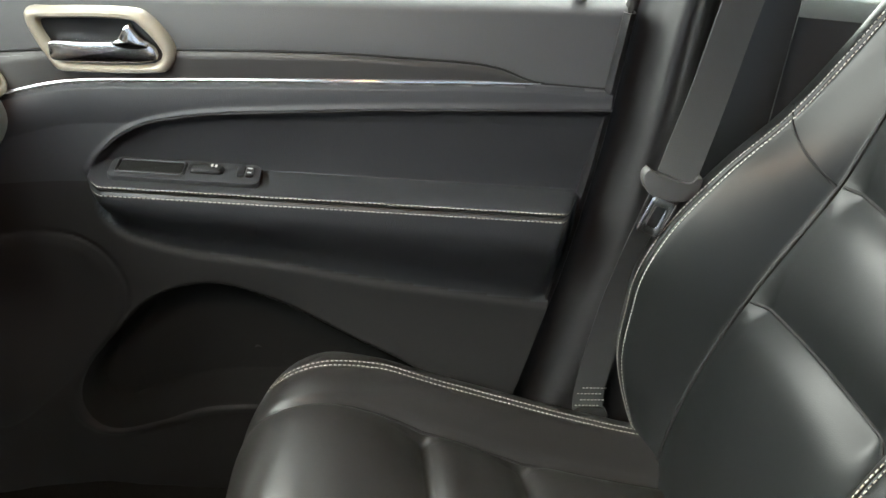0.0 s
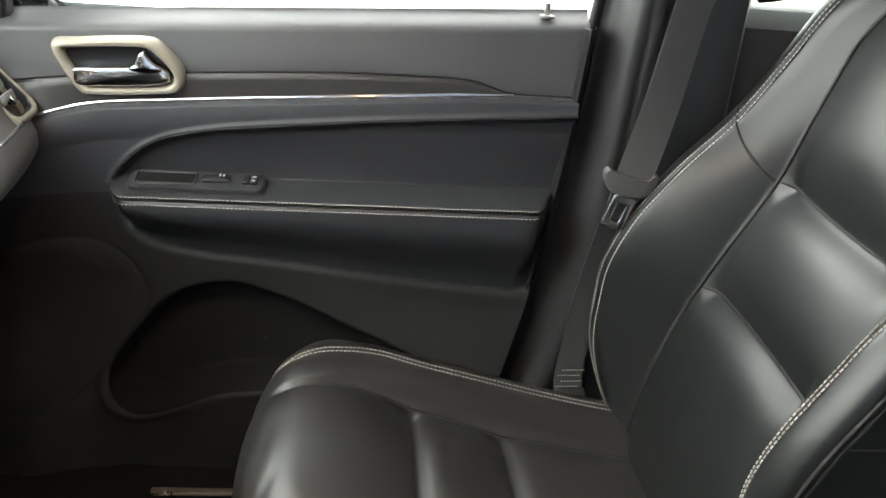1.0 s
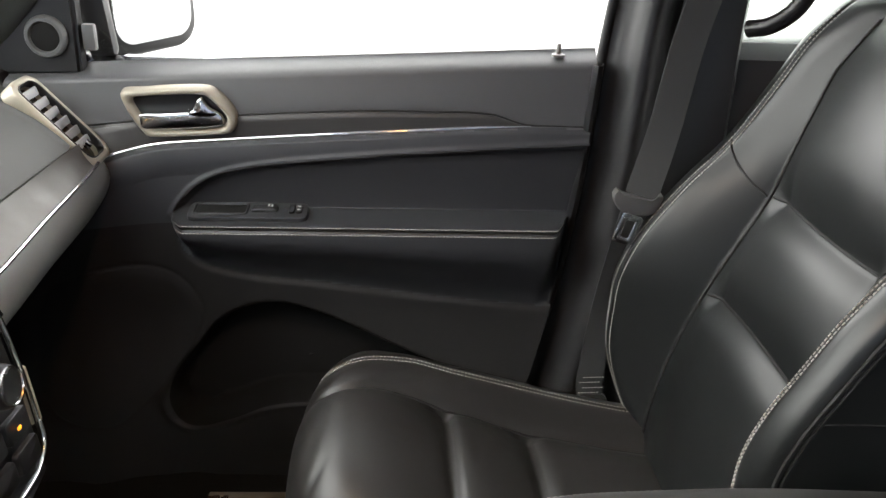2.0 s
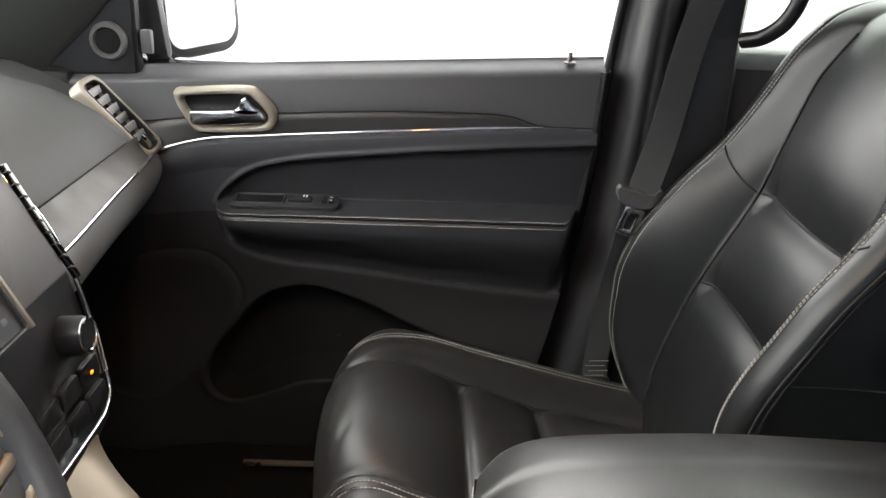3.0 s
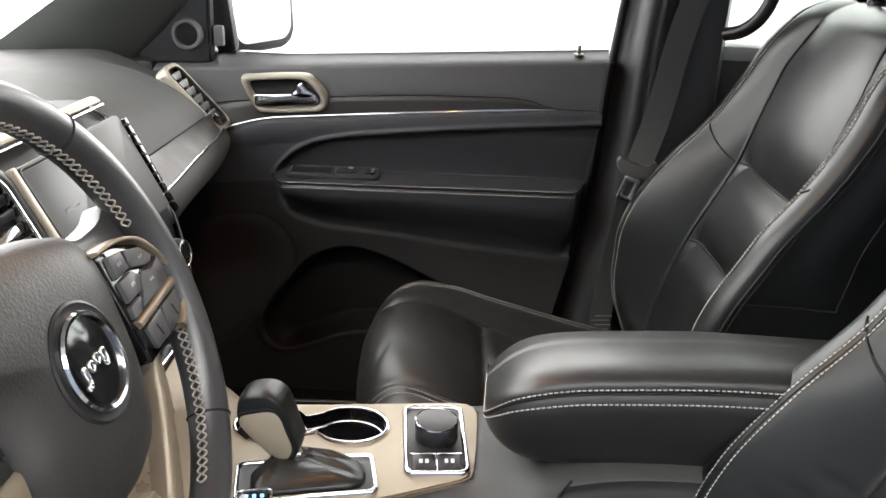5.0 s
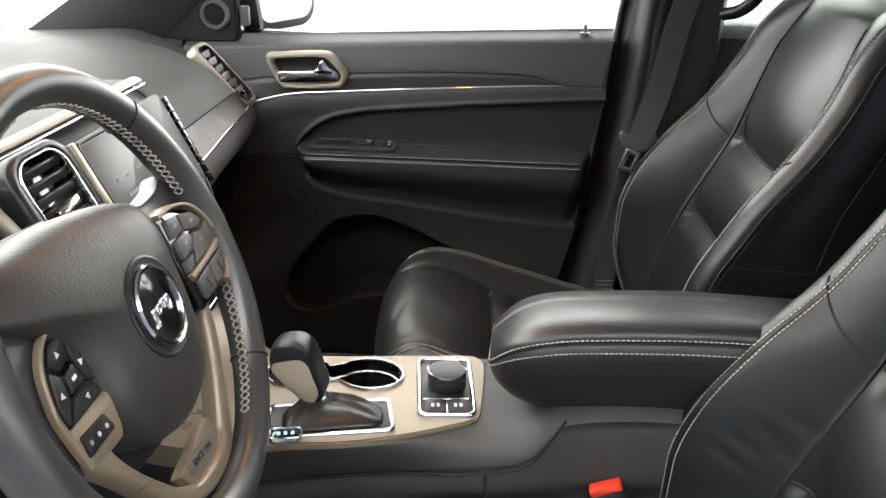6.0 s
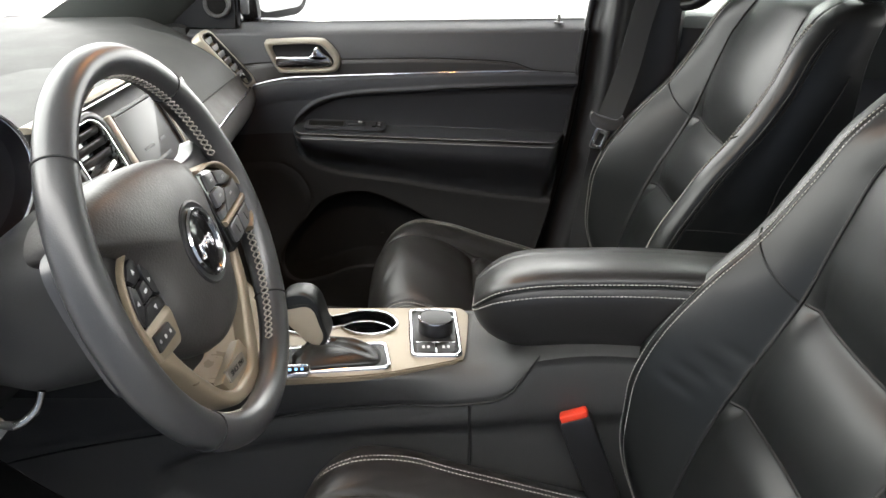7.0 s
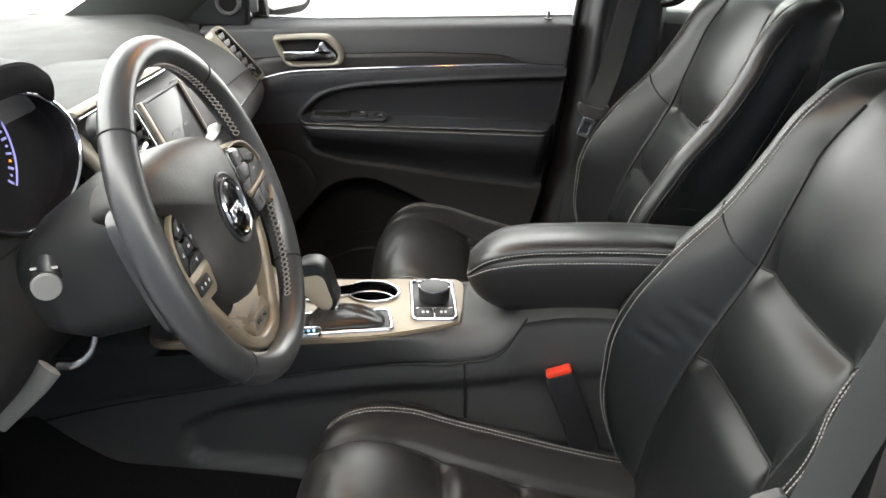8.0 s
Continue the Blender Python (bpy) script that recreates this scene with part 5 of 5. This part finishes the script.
# champagne ramp from the stack down to the console's plate
prof = spline([(-0.404, 0.950), (-0.396, 0.925), (-0.383, 0.900), (-0.364, 0.880), (-0.335, 0.869), (-0.30, 0.8655), (-0.262, 0.8645)], 26)
wide = spline([(0.176, 0.0), (0.172, 0.0), (0.163, 0.0), (0.138, 0.0), (0.068, 0.0), (0.024, 0.0), (0.006, 0.0)], 26)[:, 0]
P = np.array([[(x, -0.24 + (w + 0.24) * u, z - 0.012 * u**12) for u in np.linspace(0, 1, 24)] for (x, z), w in zip(prof, wide)])
sheet("front_ramp", P, TAN, dash, "champagne panel under the centre fascia", thick=(-0.01, 0, -0.03), flip=True)
tube("chrome_corner", spline([(float(STACK_X(0.93)) - 0.004, 0.166, 0.93), (-0.376, 0.160, 0.908), (-0.372, 0.140, 0.900), (-0.368, 0.10, 0.897), (-0.366, -0.1, 0.897)], 24), 0.003, CHROME, dash, "chrome edge strip", up=(1, 0, 0))

# instrument cluster
cl = thing("instrument_cluster", "instrument cluster with chrome-ringed gauge and lit scale", "instrument cluster")
cm = axes((-0.450, -0.432, 1.204), (0, 1, 0), (-0.25, 0, 0.97))
oval = lambda a, b, n=64: [(a * math.cos(t), b * math.sin(t)) for t in np.linspace(0, 2 * math.pi, n, endpoint=False)]
bezel("gauge_ring", oval(0.126, 0.078), oval(0.1195, 0.0715), cm, 0.03, CHROME, cl, "chrome gauge ring", lift=0.003)
plate("gauge_face", oval(0.123, 0.075), cm @ pose(0, 0, -0.022), 0.004, DIAL, cl, "matt black gauge face")
for k in range(13):
    a = radians(-44 + 7 * k)
    plate("scale_mark", rounded(0.004 if k % 2 else 0.010, 0.0028, 0.0005, 2), cm @ pose(-0.058 + 0.070 * math.cos(a), 0.030 + 0.070 * math.sin(a), -0.0205, 0, 0, math.degrees(a)), 0.0006, AMBER if k in (3, 9) else BLUE, cl, edge=0.0002)
tube("scale_band", [tuple(cm @ Vector((-0.058 + 0.079 * math.cos(a), 0.030 + 0.079 * math.sin(a), -0.0205))) for a in np.radians(np.linspace(-44, 40, 30))], 0.0012, BLUE, cl, "lit violet-blue scale", seg=6)
U, V = np.meshgrid(np.linspace(-0.70, -0.378, 40), np.linspace(0, 1, 18), indexing="ij")
hz = 1.326 - 0.030 * np.abs((U + 0.54) / 0.165) ** 5
P = np.dstack([-0.66 + V * 0.222, U, 1.15 + (hz - 1.15) * (0.45 + 0.55 * smooth(0, 0.75, V)) - 0.005 * V**8])
sheet("hood", P, DASHPAD, cl, thick=(-0.010, 0, -0.026))
F = P[:, -1]
sheet("hood_lip", np.stack([F + (0.004 + 0.003 * math.sin(math.pi * k), 0, -0.003 - 0.030 * k) for k in np.linspace(0, 1, 8)], 1), DIAL, cl, "black underside lip of the hood", thick=(-0.008, 0, 0))
U, V = np.meshgrid(np.linspace(-0.62, -0.27, 24), np.linspace(0, 1, 10), indexing="ij")
sheet("cluster_surround", np.dstack([-0.475 - 0.03 * (1 - V) - 0.05 * smooth(-0.34, -0.27, U) * V, U, 1.08 + 0.20 * V - 0.03 * smooth(-0.36, -0.27, U) * V]), SOFT, cl, thick=(-0.02, 0, 0))

# ---------------------------------------------------------------- steering wheel
WYAW, WRAKE = radians(3.4), radians(22.3)
WC = Vector((-0.221, -0.457, 1.169))
WL, WF = Vector((-math.sin(WYAW), math.cos(WYAW), 0)), Vector((math.cos(WYAW), math.sin(WYAW), 0))
WU = -math.sin(WRAKE) * WF + Vector((0, 0, math.cos(WRAKE)))
WN = WL.cross(WU)
WM = Matrix.Translation(WC) @ Matrix((WL, WU, WN)).transposed().to_4x4()
wheel = thing("steering_wheel", "black leather steering wheel with champagne spokes and cross stitching", "steering wheel")
R = 0.183
w3 = lambda l, v, n=0.0: tuple(WM @ Vector((l, v, n)))
ang = np.linspace(0, 2 * np.pi, 120, endpoint=False)
rim_r = 0.0172 + 0.0012 * np.cos(2 * ang)
tube("rim", [w3(R * math.cos(a), R * math.sin(a)) for a in ang], rim_r, RIM, wheel, "worn black leather rim", closed=True, up=tuple(WN), seg=24)
for a in (45, 135, 225, 315):
    ar = radians(a)
    c, t = np.array(w3(R * math.cos(ar), R * math.sin(ar))), np.array(WM.to_3x3() @ Vector((-math.sin(ar), math.cos(ar), 0)))
    e1 = np.array(WM.to_3x3() @ Vector((math.cos(ar), math.sin(ar), 0)))
    tube("rim_seam", [c + (e1 * math.cos(b) + np.array(WN) * math.sin(b)) * 0.0174 for b in np.linspace(0, 2 * np.pi, 24, endpoint=False)], 0.0011, SEAM, wheel, closed=True, seg=6, up=tuple(t))
for a0, a1 in ((14, 84), (96, 164), (-66, -20), (200, 246)):
    aa = np.radians(np.linspace(a0, a1, 240))
    rr = 0.0172 + 0.0012 * np.cos(2 * aa)
    arc = (aa - aa[0]) * R
    for ph in (0.0, math.pi):
        w = 0.0040 * np.sin(arc * 2 * math.pi / 0.0160 + ph)
        p = [w3((R - r_ * 1.03 + 28 * v * v) * math.cos(a), (R - r_ * 1.03 + 28 * v * v) * math.sin(a), 0.0015 + v) for a, r_, v in zip(aa, rr, w)]
        tube("cross_stitching", p, 0.00085, BRAID, wheel, "pale thread cross stitching", up=tuple(WN), seg=6)
    tube("stitched_seam", [w3((R - r_ * 0.985) * math.cos(a), (R - r_ * 0.985) * math.sin(a), 0.0015) for a, r_ in zip(aa, rr)], 0.0009, SEAM, wheel, seg=6)
# hub
L = []
HUB = spline([(0.096, 0.042), (0.075, 0.068), (0, 0.088), (-0.070, 0.094), (-0.120, 0.092), (-0.146, 0.074), (-0.126, 0.056), (-0.104, 0.040), (-0.086, 0.018), (-0.080, -0.008), (-0.078, -0.046), (-0.048, -0.088), (0.004, -0.102), (0.052, -0.090), (0.080, -0.046), (0.092, 0.005)], 96, closed=True)
for s_, n in ((0.97, -0.05), (1.0, -0.030), (1.0, -0.014), (0.965, -0.003), (0.88, 0.005), (0.70, 0.012), (0.45, 0.0165), (0.1, 0.0175)):
    L.append([w3(a * s_ * 1.04 - 0.004, b * s_ * 1.02, n) for a, b in HUB])
loop_skin("airbag_cover", np.array(L), HUBSKIN, wheel, "soft dark grey airbag cover", sharp=70)
logo = WM @ pose(0.002, -0.004, 0.0172)
lathe("badge_recess", [(0.042, -0.003), (0.042, 0.0005), (0.040, 0.0015), (0.036, 0.0006)], logo, HARD, wheel, seg=48)
lathe("badge", [(0.033, -0.002), (0.033, 0.002), (0.031, 0.0025), (0.001, 0.003)], logo, GLOSS, wheel, "round black badge", seg=48)
lathe("badge_ring", [(0.0335, 0.000), (0.0345, 0.003), (0.033, 0.005), (0.0305, 0.0045), (0.030, 0.002)], logo, CHROME, wheel, "chrome badge ring", seg=48)
for dx, dy, w, h in ((-0.0165, -0.0035, 0.0042, 0.0150), (-0.0195, -0.0095, 0.0060, 0.0035), (-0.0075, -0.0005, 0.0072, 0.0085), (0.0015, 0.0005, 0.0072, 0.0085), (0.0105, -0.0025, 0.0072, 0.0130)):
    o, q = rounded(w, h, min(w, h) * 0.45, 4), rounded(w * 0.45, h * 0.45, min(w, h) * 0.2, 4)
    bezel("badge_mark", o, q, logo @ pose(dx, dy, 0.0036, 0, 0, -4), 0.002, LEVER, wheel, "chrome raised mark", lift=0.0008)
# spokes


def wheel_tile(name, quad, sg, n0, mat, depth=0.005, edge=0.0016, grow=0.965):
    """A button with straight sides and soft corners."""
    q = np.array(quad)
    c = q.mean(0)
    q = c + (q - c) * grow
    m_ = len(q)
    o = np.array([q[i] + (q[(i + 1) % m_] - q[i]) * t for i in range(m_) for t in (0.05, 0.5, 0.95)]) * (sg, 1)
    d = o - o.mean(0)
    area = (d[:, 0] * np.roll(d, -1, 0)[:, 1] - d[:, 1] * np.roll(d, -1, 0)[:, 0]).sum()
    return plate(name, o if area > 0 else o[::-1], WM @ pose(0, 0, n0), depth, mat, wheel, edge=edge)


def rail(name, outer, inner, n0, depth, mat, label="", n=60):
    """A raised band on the wheel between two lines, with rounded edges."""
    A, B = spline(outer, n), spline(inner, n)
    nn = np.interp(np.linspace(0, 1, n), np.linspace(0, 1, np.size(n0)), np.atleast_1d(n0))
    P = np.array([[w3(*(A[i] + (B[i] - A[i]) * k), nn[i] - 0.5 * depth * abs(2 * k - 1) ** 5) for k in np.linspace(0, 1, 11)] for i in range(n)])
    return sheet(name, P, mat, wheel, label, thick=tuple(-np.array(WN) * depth))


def tile(name, quad, n0, mat, depth=0.005, edge=0.0014, grow=0.965, label=""):
    return wheel_tile(name, quad, 1, n0, mat, depth, edge, grow)


def arrow(l, v, n0, deg, size=0.0028):
    o = [(size, 0), (-size * 0.6, size * 0.9), (-size * 0.6, -size * 0.9)]
    plate("print_mark", o, WM @ pose(l, v, n0, 0, 0, deg), 0.0006, WHITE_PRINT, wheel, edge=0.0002)


# leather bridge from the hub to the rim on each side
for sp in ([(0.060, 0.062), (0.105, 0.056), (0.140, 0.056), (0.170, 0.060), (0.178, 0.0), (0.174, -0.052), (0.150, -0.062), (0.110, -0.064), (0.070, -0.05)], [(-0.070, 0.060), (-0.115, 0.070), (-0.150, 0.076), (-0.176, 0.064), (-0.180, 0.0), (-0.172, -0.050), (-0.140, -0.056), (-0.100, -0.050), (-0.075, -0.02)]):
    o = spline(sp, 60, closed=True)
    c = o.mean(0)
    area = ((o - c)[:, 0] * np.roll(o - c, -1, 0)[:, 1] - (o - c)[:, 1] * np.roll(o - c, -1, 0)[:, 0]).sum()
    plate("spoke", o if area > 0 else o[::-1], WM @ pose(0, 0, -0.008), 0.02, RIM, wheel, edge=0.009)
# passenger-side switches
DR = np.array((-0.003, 0.006))
UPPER = [[(0.096, 0.031), (0.118, 0.027), (0.118, 0.012), (0.094, 0.012)], [(0.120, 0.027), (0.146, 0.019), (0.160, 0.006), (0.150, 0.001), (0.120, 0.011)], [(0.094, 0.010), (0.119, 0.010), (0.128, 0.002), (0.118, -0.008), (0.094, -0.008)], [(0.130, 0.003), (0.148, -0.001), (0.166, 0.003), (0.170, -0.019), (0.106, -0.020), (0.118, -0.010)], [(0.092, -0.010), (0.114, -0.010), (0.104, -0.020), (0.090, -0.020)]]
LOWER = [[(0.098, -0.031), (0.132, -0.030), (0.128, -0.052), (0.100, -0.052)], [(0.134, -0.030), (0.170, -0.029), (0.165, -0.044), (0.152, -0.051), (0.130, -0.052)]]
tile("button_base", [np.array(q) + DR for q in ((0.085, 0.036), (0.122, 0.032), (0.150, 0.021), (0.168, 0.002), (0.173, -0.024), (0.166, -0.046), (0.148, -0.055), (0.085, -0.056))], 0.006, GLOSS, depth=0.014, edge=0.001, grow=1.0)
rail("spoke_trim", [np.array(q) + DR for q in ((0.084, 0.0405), (0.122, 0.037), (0.153, 0.025), (0.172, 0.003), (0.1795, -0.022), (0.173, -0.046), (0.152, -0.060))], [np.array(q) + DR for q in ((0.084, 0.036), (0.121, 0.032), (0.149, 0.0205), (0.166, 0.001), (0.1715, -0.022), (0.165, -0.043), (0.148, -0.053))], 0.012, 0.018, TAN, "champagne edge of the spoke")
rail("spoke_divider", [np.array(q) + DR for q in ((0.090, -0.0215), (0.135, -0.0205), (0.176, -0.017))], [np.array(q) + DR for q in ((0.094, -0.030), (0.135, -0.029), (0.176, -0.029))], 0.011, 0.012, TAN, "champagne divider", n=24)
for k, quad in enumerate(UPPER):
    quad = [np.array(q) + DR for q in quad]
    tile("wheel_button", quad, 0.010, BUTTON)
    c = np.mean(quad, 0)
    if k < 4:
        for dx in (-0.002, 0.002):
            plate("print_mark", rounded(0.0028, 0.003, 0.0008, 2), WM @ pose(c[0] + dx, c[1], 0.0105, 0, 0, -8), 0.0006, PRINT, wheel, edge=0.0002)
for quad in LOWER:
    quad = [np.array(q) + DR for q in quad]
    tile("wheel_button", quad, 0.0095, BUTTON)
    c = np.mean(quad, 0)
    box("button_slit", (0.0012, 0.011, 0.001), WM @ pose(c[0], c[1], 0.0097, 0, 0, 12), SEAM, wheel, r=0.0003)
# driver's door side switches: four arrows round a centre key, and a lower row
tile("button_base", [(-0.096, 0.039), (-0.112, 0.036), (-0.127, 0.023), (-0.137, -0.003), (-0.135, -0.021), (-0.084, -0.022), (-0.083, 0.006), (-0.088, 0.028)], -0.004, GLOSS, edge=0.001, grow=1.0)
PAD = [[(-0.095, 0.036), (-0.111, 0.033), (-0.122, 0.023), (-0.114, 0.014), (-0.100, 0.016)], [(-0.124, 0.020), (-0.134, -0.003), (-0.133, -0.018), (-0.119, -0.004), (-0.116, 0.012)], [(-0.092, 0.030), (-0.097, 0.015), (-0.094, -0.004), (-0.085, -0.010), (-0.085, 0.012)], [(-0.131, -0.019), (-0.086, -0.020), (-0.086, -0.012), (-0.096, -0.006), (-0.117, -0.006)], [(-0.113, 0.011), (-0.100, 0.013), (-0.096, -0.003), (-0.116, -0.003)]]
for quad, deg in zip(PAD, (100, 190, 10, 280, None)):
    tile("wheel_button", quad, 0.0 if deg is not None else 0.0008, HARD, edge=0.0012)
    c = np.mean(quad, 0)
    if deg is None:
        plate("print_mark", rounded(0.006, 0.003, 0.001, 2), WM @ pose(c[0], c[1], 0.0013, 0, 0, 5), 0.0006, WHITE_PRINT, wheel, edge=0.0002)
    else:
        arrow(c[0], c[1], 0.0005, deg)
rail("spoke_trim", [(-0.098, 0.0425), (-0.114, 0.0385), (-0.1298, 0.0245), (-0.1408, -0.003), (-0.1408, -0.028), (-0.139, -0.050)], [(-0.097, 0.040), (-0.1115, 0.0355), (-0.1265, 0.0220), (-0.1365, -0.003), (-0.1355, -0.022), (-0.133, -0.046)], 0.0005, 0.004, TAN, "champagne edge of the spoke")
rail("spoke_field", [(-0.1375, -0.020), (-0.110, -0.0205), (-0.082, -0.021)], [(-0.138, -0.050), (-0.114, -0.054), (-0.092, -0.056)], 0.0005, 0.006, TAN, "champagne lower field", n=24)
tile("call_key_base", [(-0.1345, -0.026), (-0.101, -0.029), (-0.097, -0.044), (-0.1365, -0.0425)], 0.003, HARD, edge=0.002)
for k, (l, v) in enumerate(((-0.129, -0.0345), (-0.118, -0.0355), (-0.107, -0.0365))):
    plate("print_mark", rounded(0.0036, 0.0036, 0.0012, 2), WM @ pose(l, v, 0.0034), 0.0006, WHITE_PRINT if k else PRINT, wheel, edge=0.0002)
# the lower spoke: two champagne legs that meet in a cup at the rim
rail("lower_trim", [(-0.139, -0.046), (-0.117, -0.074), (-0.090, -0.114), (-0.066, -0.143), (-0.038, -0.162), (-0.006, -0.172), (0.022, -0.173), (0.044, -0.164), (0.062, -0.145), (0.086, -0.113), (0.106, -0.084), (0.120, -0.055)], [(-0.108, -0.046), (-0.098, -0.078), (-0.077, -0.108), (-0.057, -0.130), (-0.032, -0.147), (-0.006, -0.152), (0.016, -0.153), (0.034, -0.146), (0.049, -0.131), (0.072, -0.103), (0.092, -0.076), (0.108, -0.050)], [-0.003, -0.002, -0.004, -0.007, -0.008, -0.008, -0.007, -0.005, -0.003, -0.003], 0.012, TAN, "champagne lower spoke", n=90)
tile("plate_backing", [(-0.044, -0.131), (0.034, -0.126), (0.042, -0.152), (-0.030, -0.156)], -0.013, TAN, depth=0.010, edge=0.002, grow=1.0)
npm = WM @ pose(-0.004, -0.139, -0.011, 0, 0, -9)
plate("nameplate", rounded(0.052, 0.014, 0.003), npm, 0.004, NAMEPLATE, wheel, "grey nameplate on the bottom spoke", edge=0.0008)
txt = bpy.data.curves.new("lettering", "FONT")
txt.body, txt.size, txt.align_x, txt.align_y, txt.extrude = "SINCE 1941", 0.0078, "CENTER", "CENTER", 0.0002
tmp = bpy.data.objects.new("lettering_source", txt)
lettering = bpy.data.meshes.new_from_object(tmp)
bpy.data.objects.remove(tmp)
lettering.materials.append(SEAM)
lettering.transform(npm @ pose(0, 0, 0.0005))
new("lettering", lettering).parent = wheel
# paddles behind the spokes
tile("shift_paddle", [(0.086, 0.042), (0.089, 0.054), (0.099, 0.053), (0.107, 0.044), (0.104, 0.032), (0.092, 0.034)], -0.030, LEVER, depth=0.006, edge=0.003)
tile("shift_paddle", [(0.100, -0.058), (0.146, -0.060), (0.148, -0.124), (0.128, -0.132), (0.106, -0.118)], -0.034, LEVER, depth=0.006, edge=0.003)
tile("spoke_web", [(-0.085, -0.040), (0.095, -0.040), (0.058, -0.118), (0.008, -0.126), (-0.050, -0.118)], -0.046, HARD, depth=0.008, edge=0.003)
for ph in (0, math.pi):
    tube("bottom_stitching", [w3(l, -0.1755 + 0.0022 * math.sin(900 * l + ph), -0.004) for l in np.linspace(-0.010, 0.020, 60)], 0.0010, BRAID, wheel, "pale thread cross stitching", up=tuple(WN), seg=6)
# column behind the wheel, with stalk and adjusting lever
col = thing("steering_column", "black steering column shroud with stalk and adjusting lever", "steering column")
L = []
for n, w, h, dv in ((-0.045, 0.07, 0.07, 0), (-0.06, 0.085, 0.085, 0), (-0.12, 0.088, 0.085, -0.005), (-0.17, 0.085, 0.075, -0.010), (-0.21, 0.07, 0.055, -0.012)):
    L.append([w3(a * w / 0.5, b * h / 0.5 + dv, n) for a, b in rounded(1, 1, 0.35, 6)])
loop_skin("shroud", np.array(L), COLUMN, col)
tube("stalk", [(-0.362, -0.575, 1.146), (-0.349, -0.598, 1.147), (-0.338, -0.617, 1.147)], [0.013, 0.0150, 0.0150], HARD, col, up=(0, 0, 1), seg=24)
lathe("stalk_end", [(0.0142, 0), (0.0142, 0.002), (0.013, 0.004), (0.001, 0.005)], axes((-0.3375, -0.618, 1.1468), (0.86, 0.5, 0), (0.0, 0.0, 1)), CREAM, col, "pale ivory stalk end", seg=28)
for k in (-1, 1):
    plate("print_mark", rounded(0.006, 0.004, 0.001, 2), axes((-0.343 + 0.008 * k, -0.608 + 0.005 * k, 1.1612 - 0.001 * k), (0.86, 0.5, 0), (-0.4, 0.8, 0.3)), 0.0006, PRINT, col, edge=0.0002)
tube("adjust_lever", spline([(-0.388, -0.540, 1.004), (-0.366, -0.545, 1.010), (-0.349, -0.540, 1.024), (-0.342, -0.535, 1.044)], 20), [0.0042] * 14 + [0.0036] * 6, STEEL, col, "bare steel adjusting lever", up=(0, 1, 0))

# pale bracket low behind the column
br = thing("pedal_bracket", "pale grey metal bracket low behind the steering column", "bracket")
tube("bracket_arm", spline([(-0.455, -0.45, 0.940), (-0.475, -0.452, 0.915), (-0.500, -0.455, 0.890), (-0.535, -0.46, 0.855)], 16), 0.016, CREAM, br, up=(0, 1, 0), squash=0.35)
tube("bracket_stay", spline([(-0.500, -0.46, 0.925), (-0.525, -0.47, 0.895), (-0.55, -0.48, 0.87)], 10), 0.012, CREAM, br, up=(0, 1, 0), squash=0.5)
# bright sill plate on the passenger side
box("sill_plate", (0.30, 0.014, 0.005), pose(-0.21, 0.592, 0.486, 0, -2, 0), SILL, r=0.0015)
tagged(bpy.data.objects["sill_plate"], "narrow bright metal door sill plate by the carpet", "sill plate")
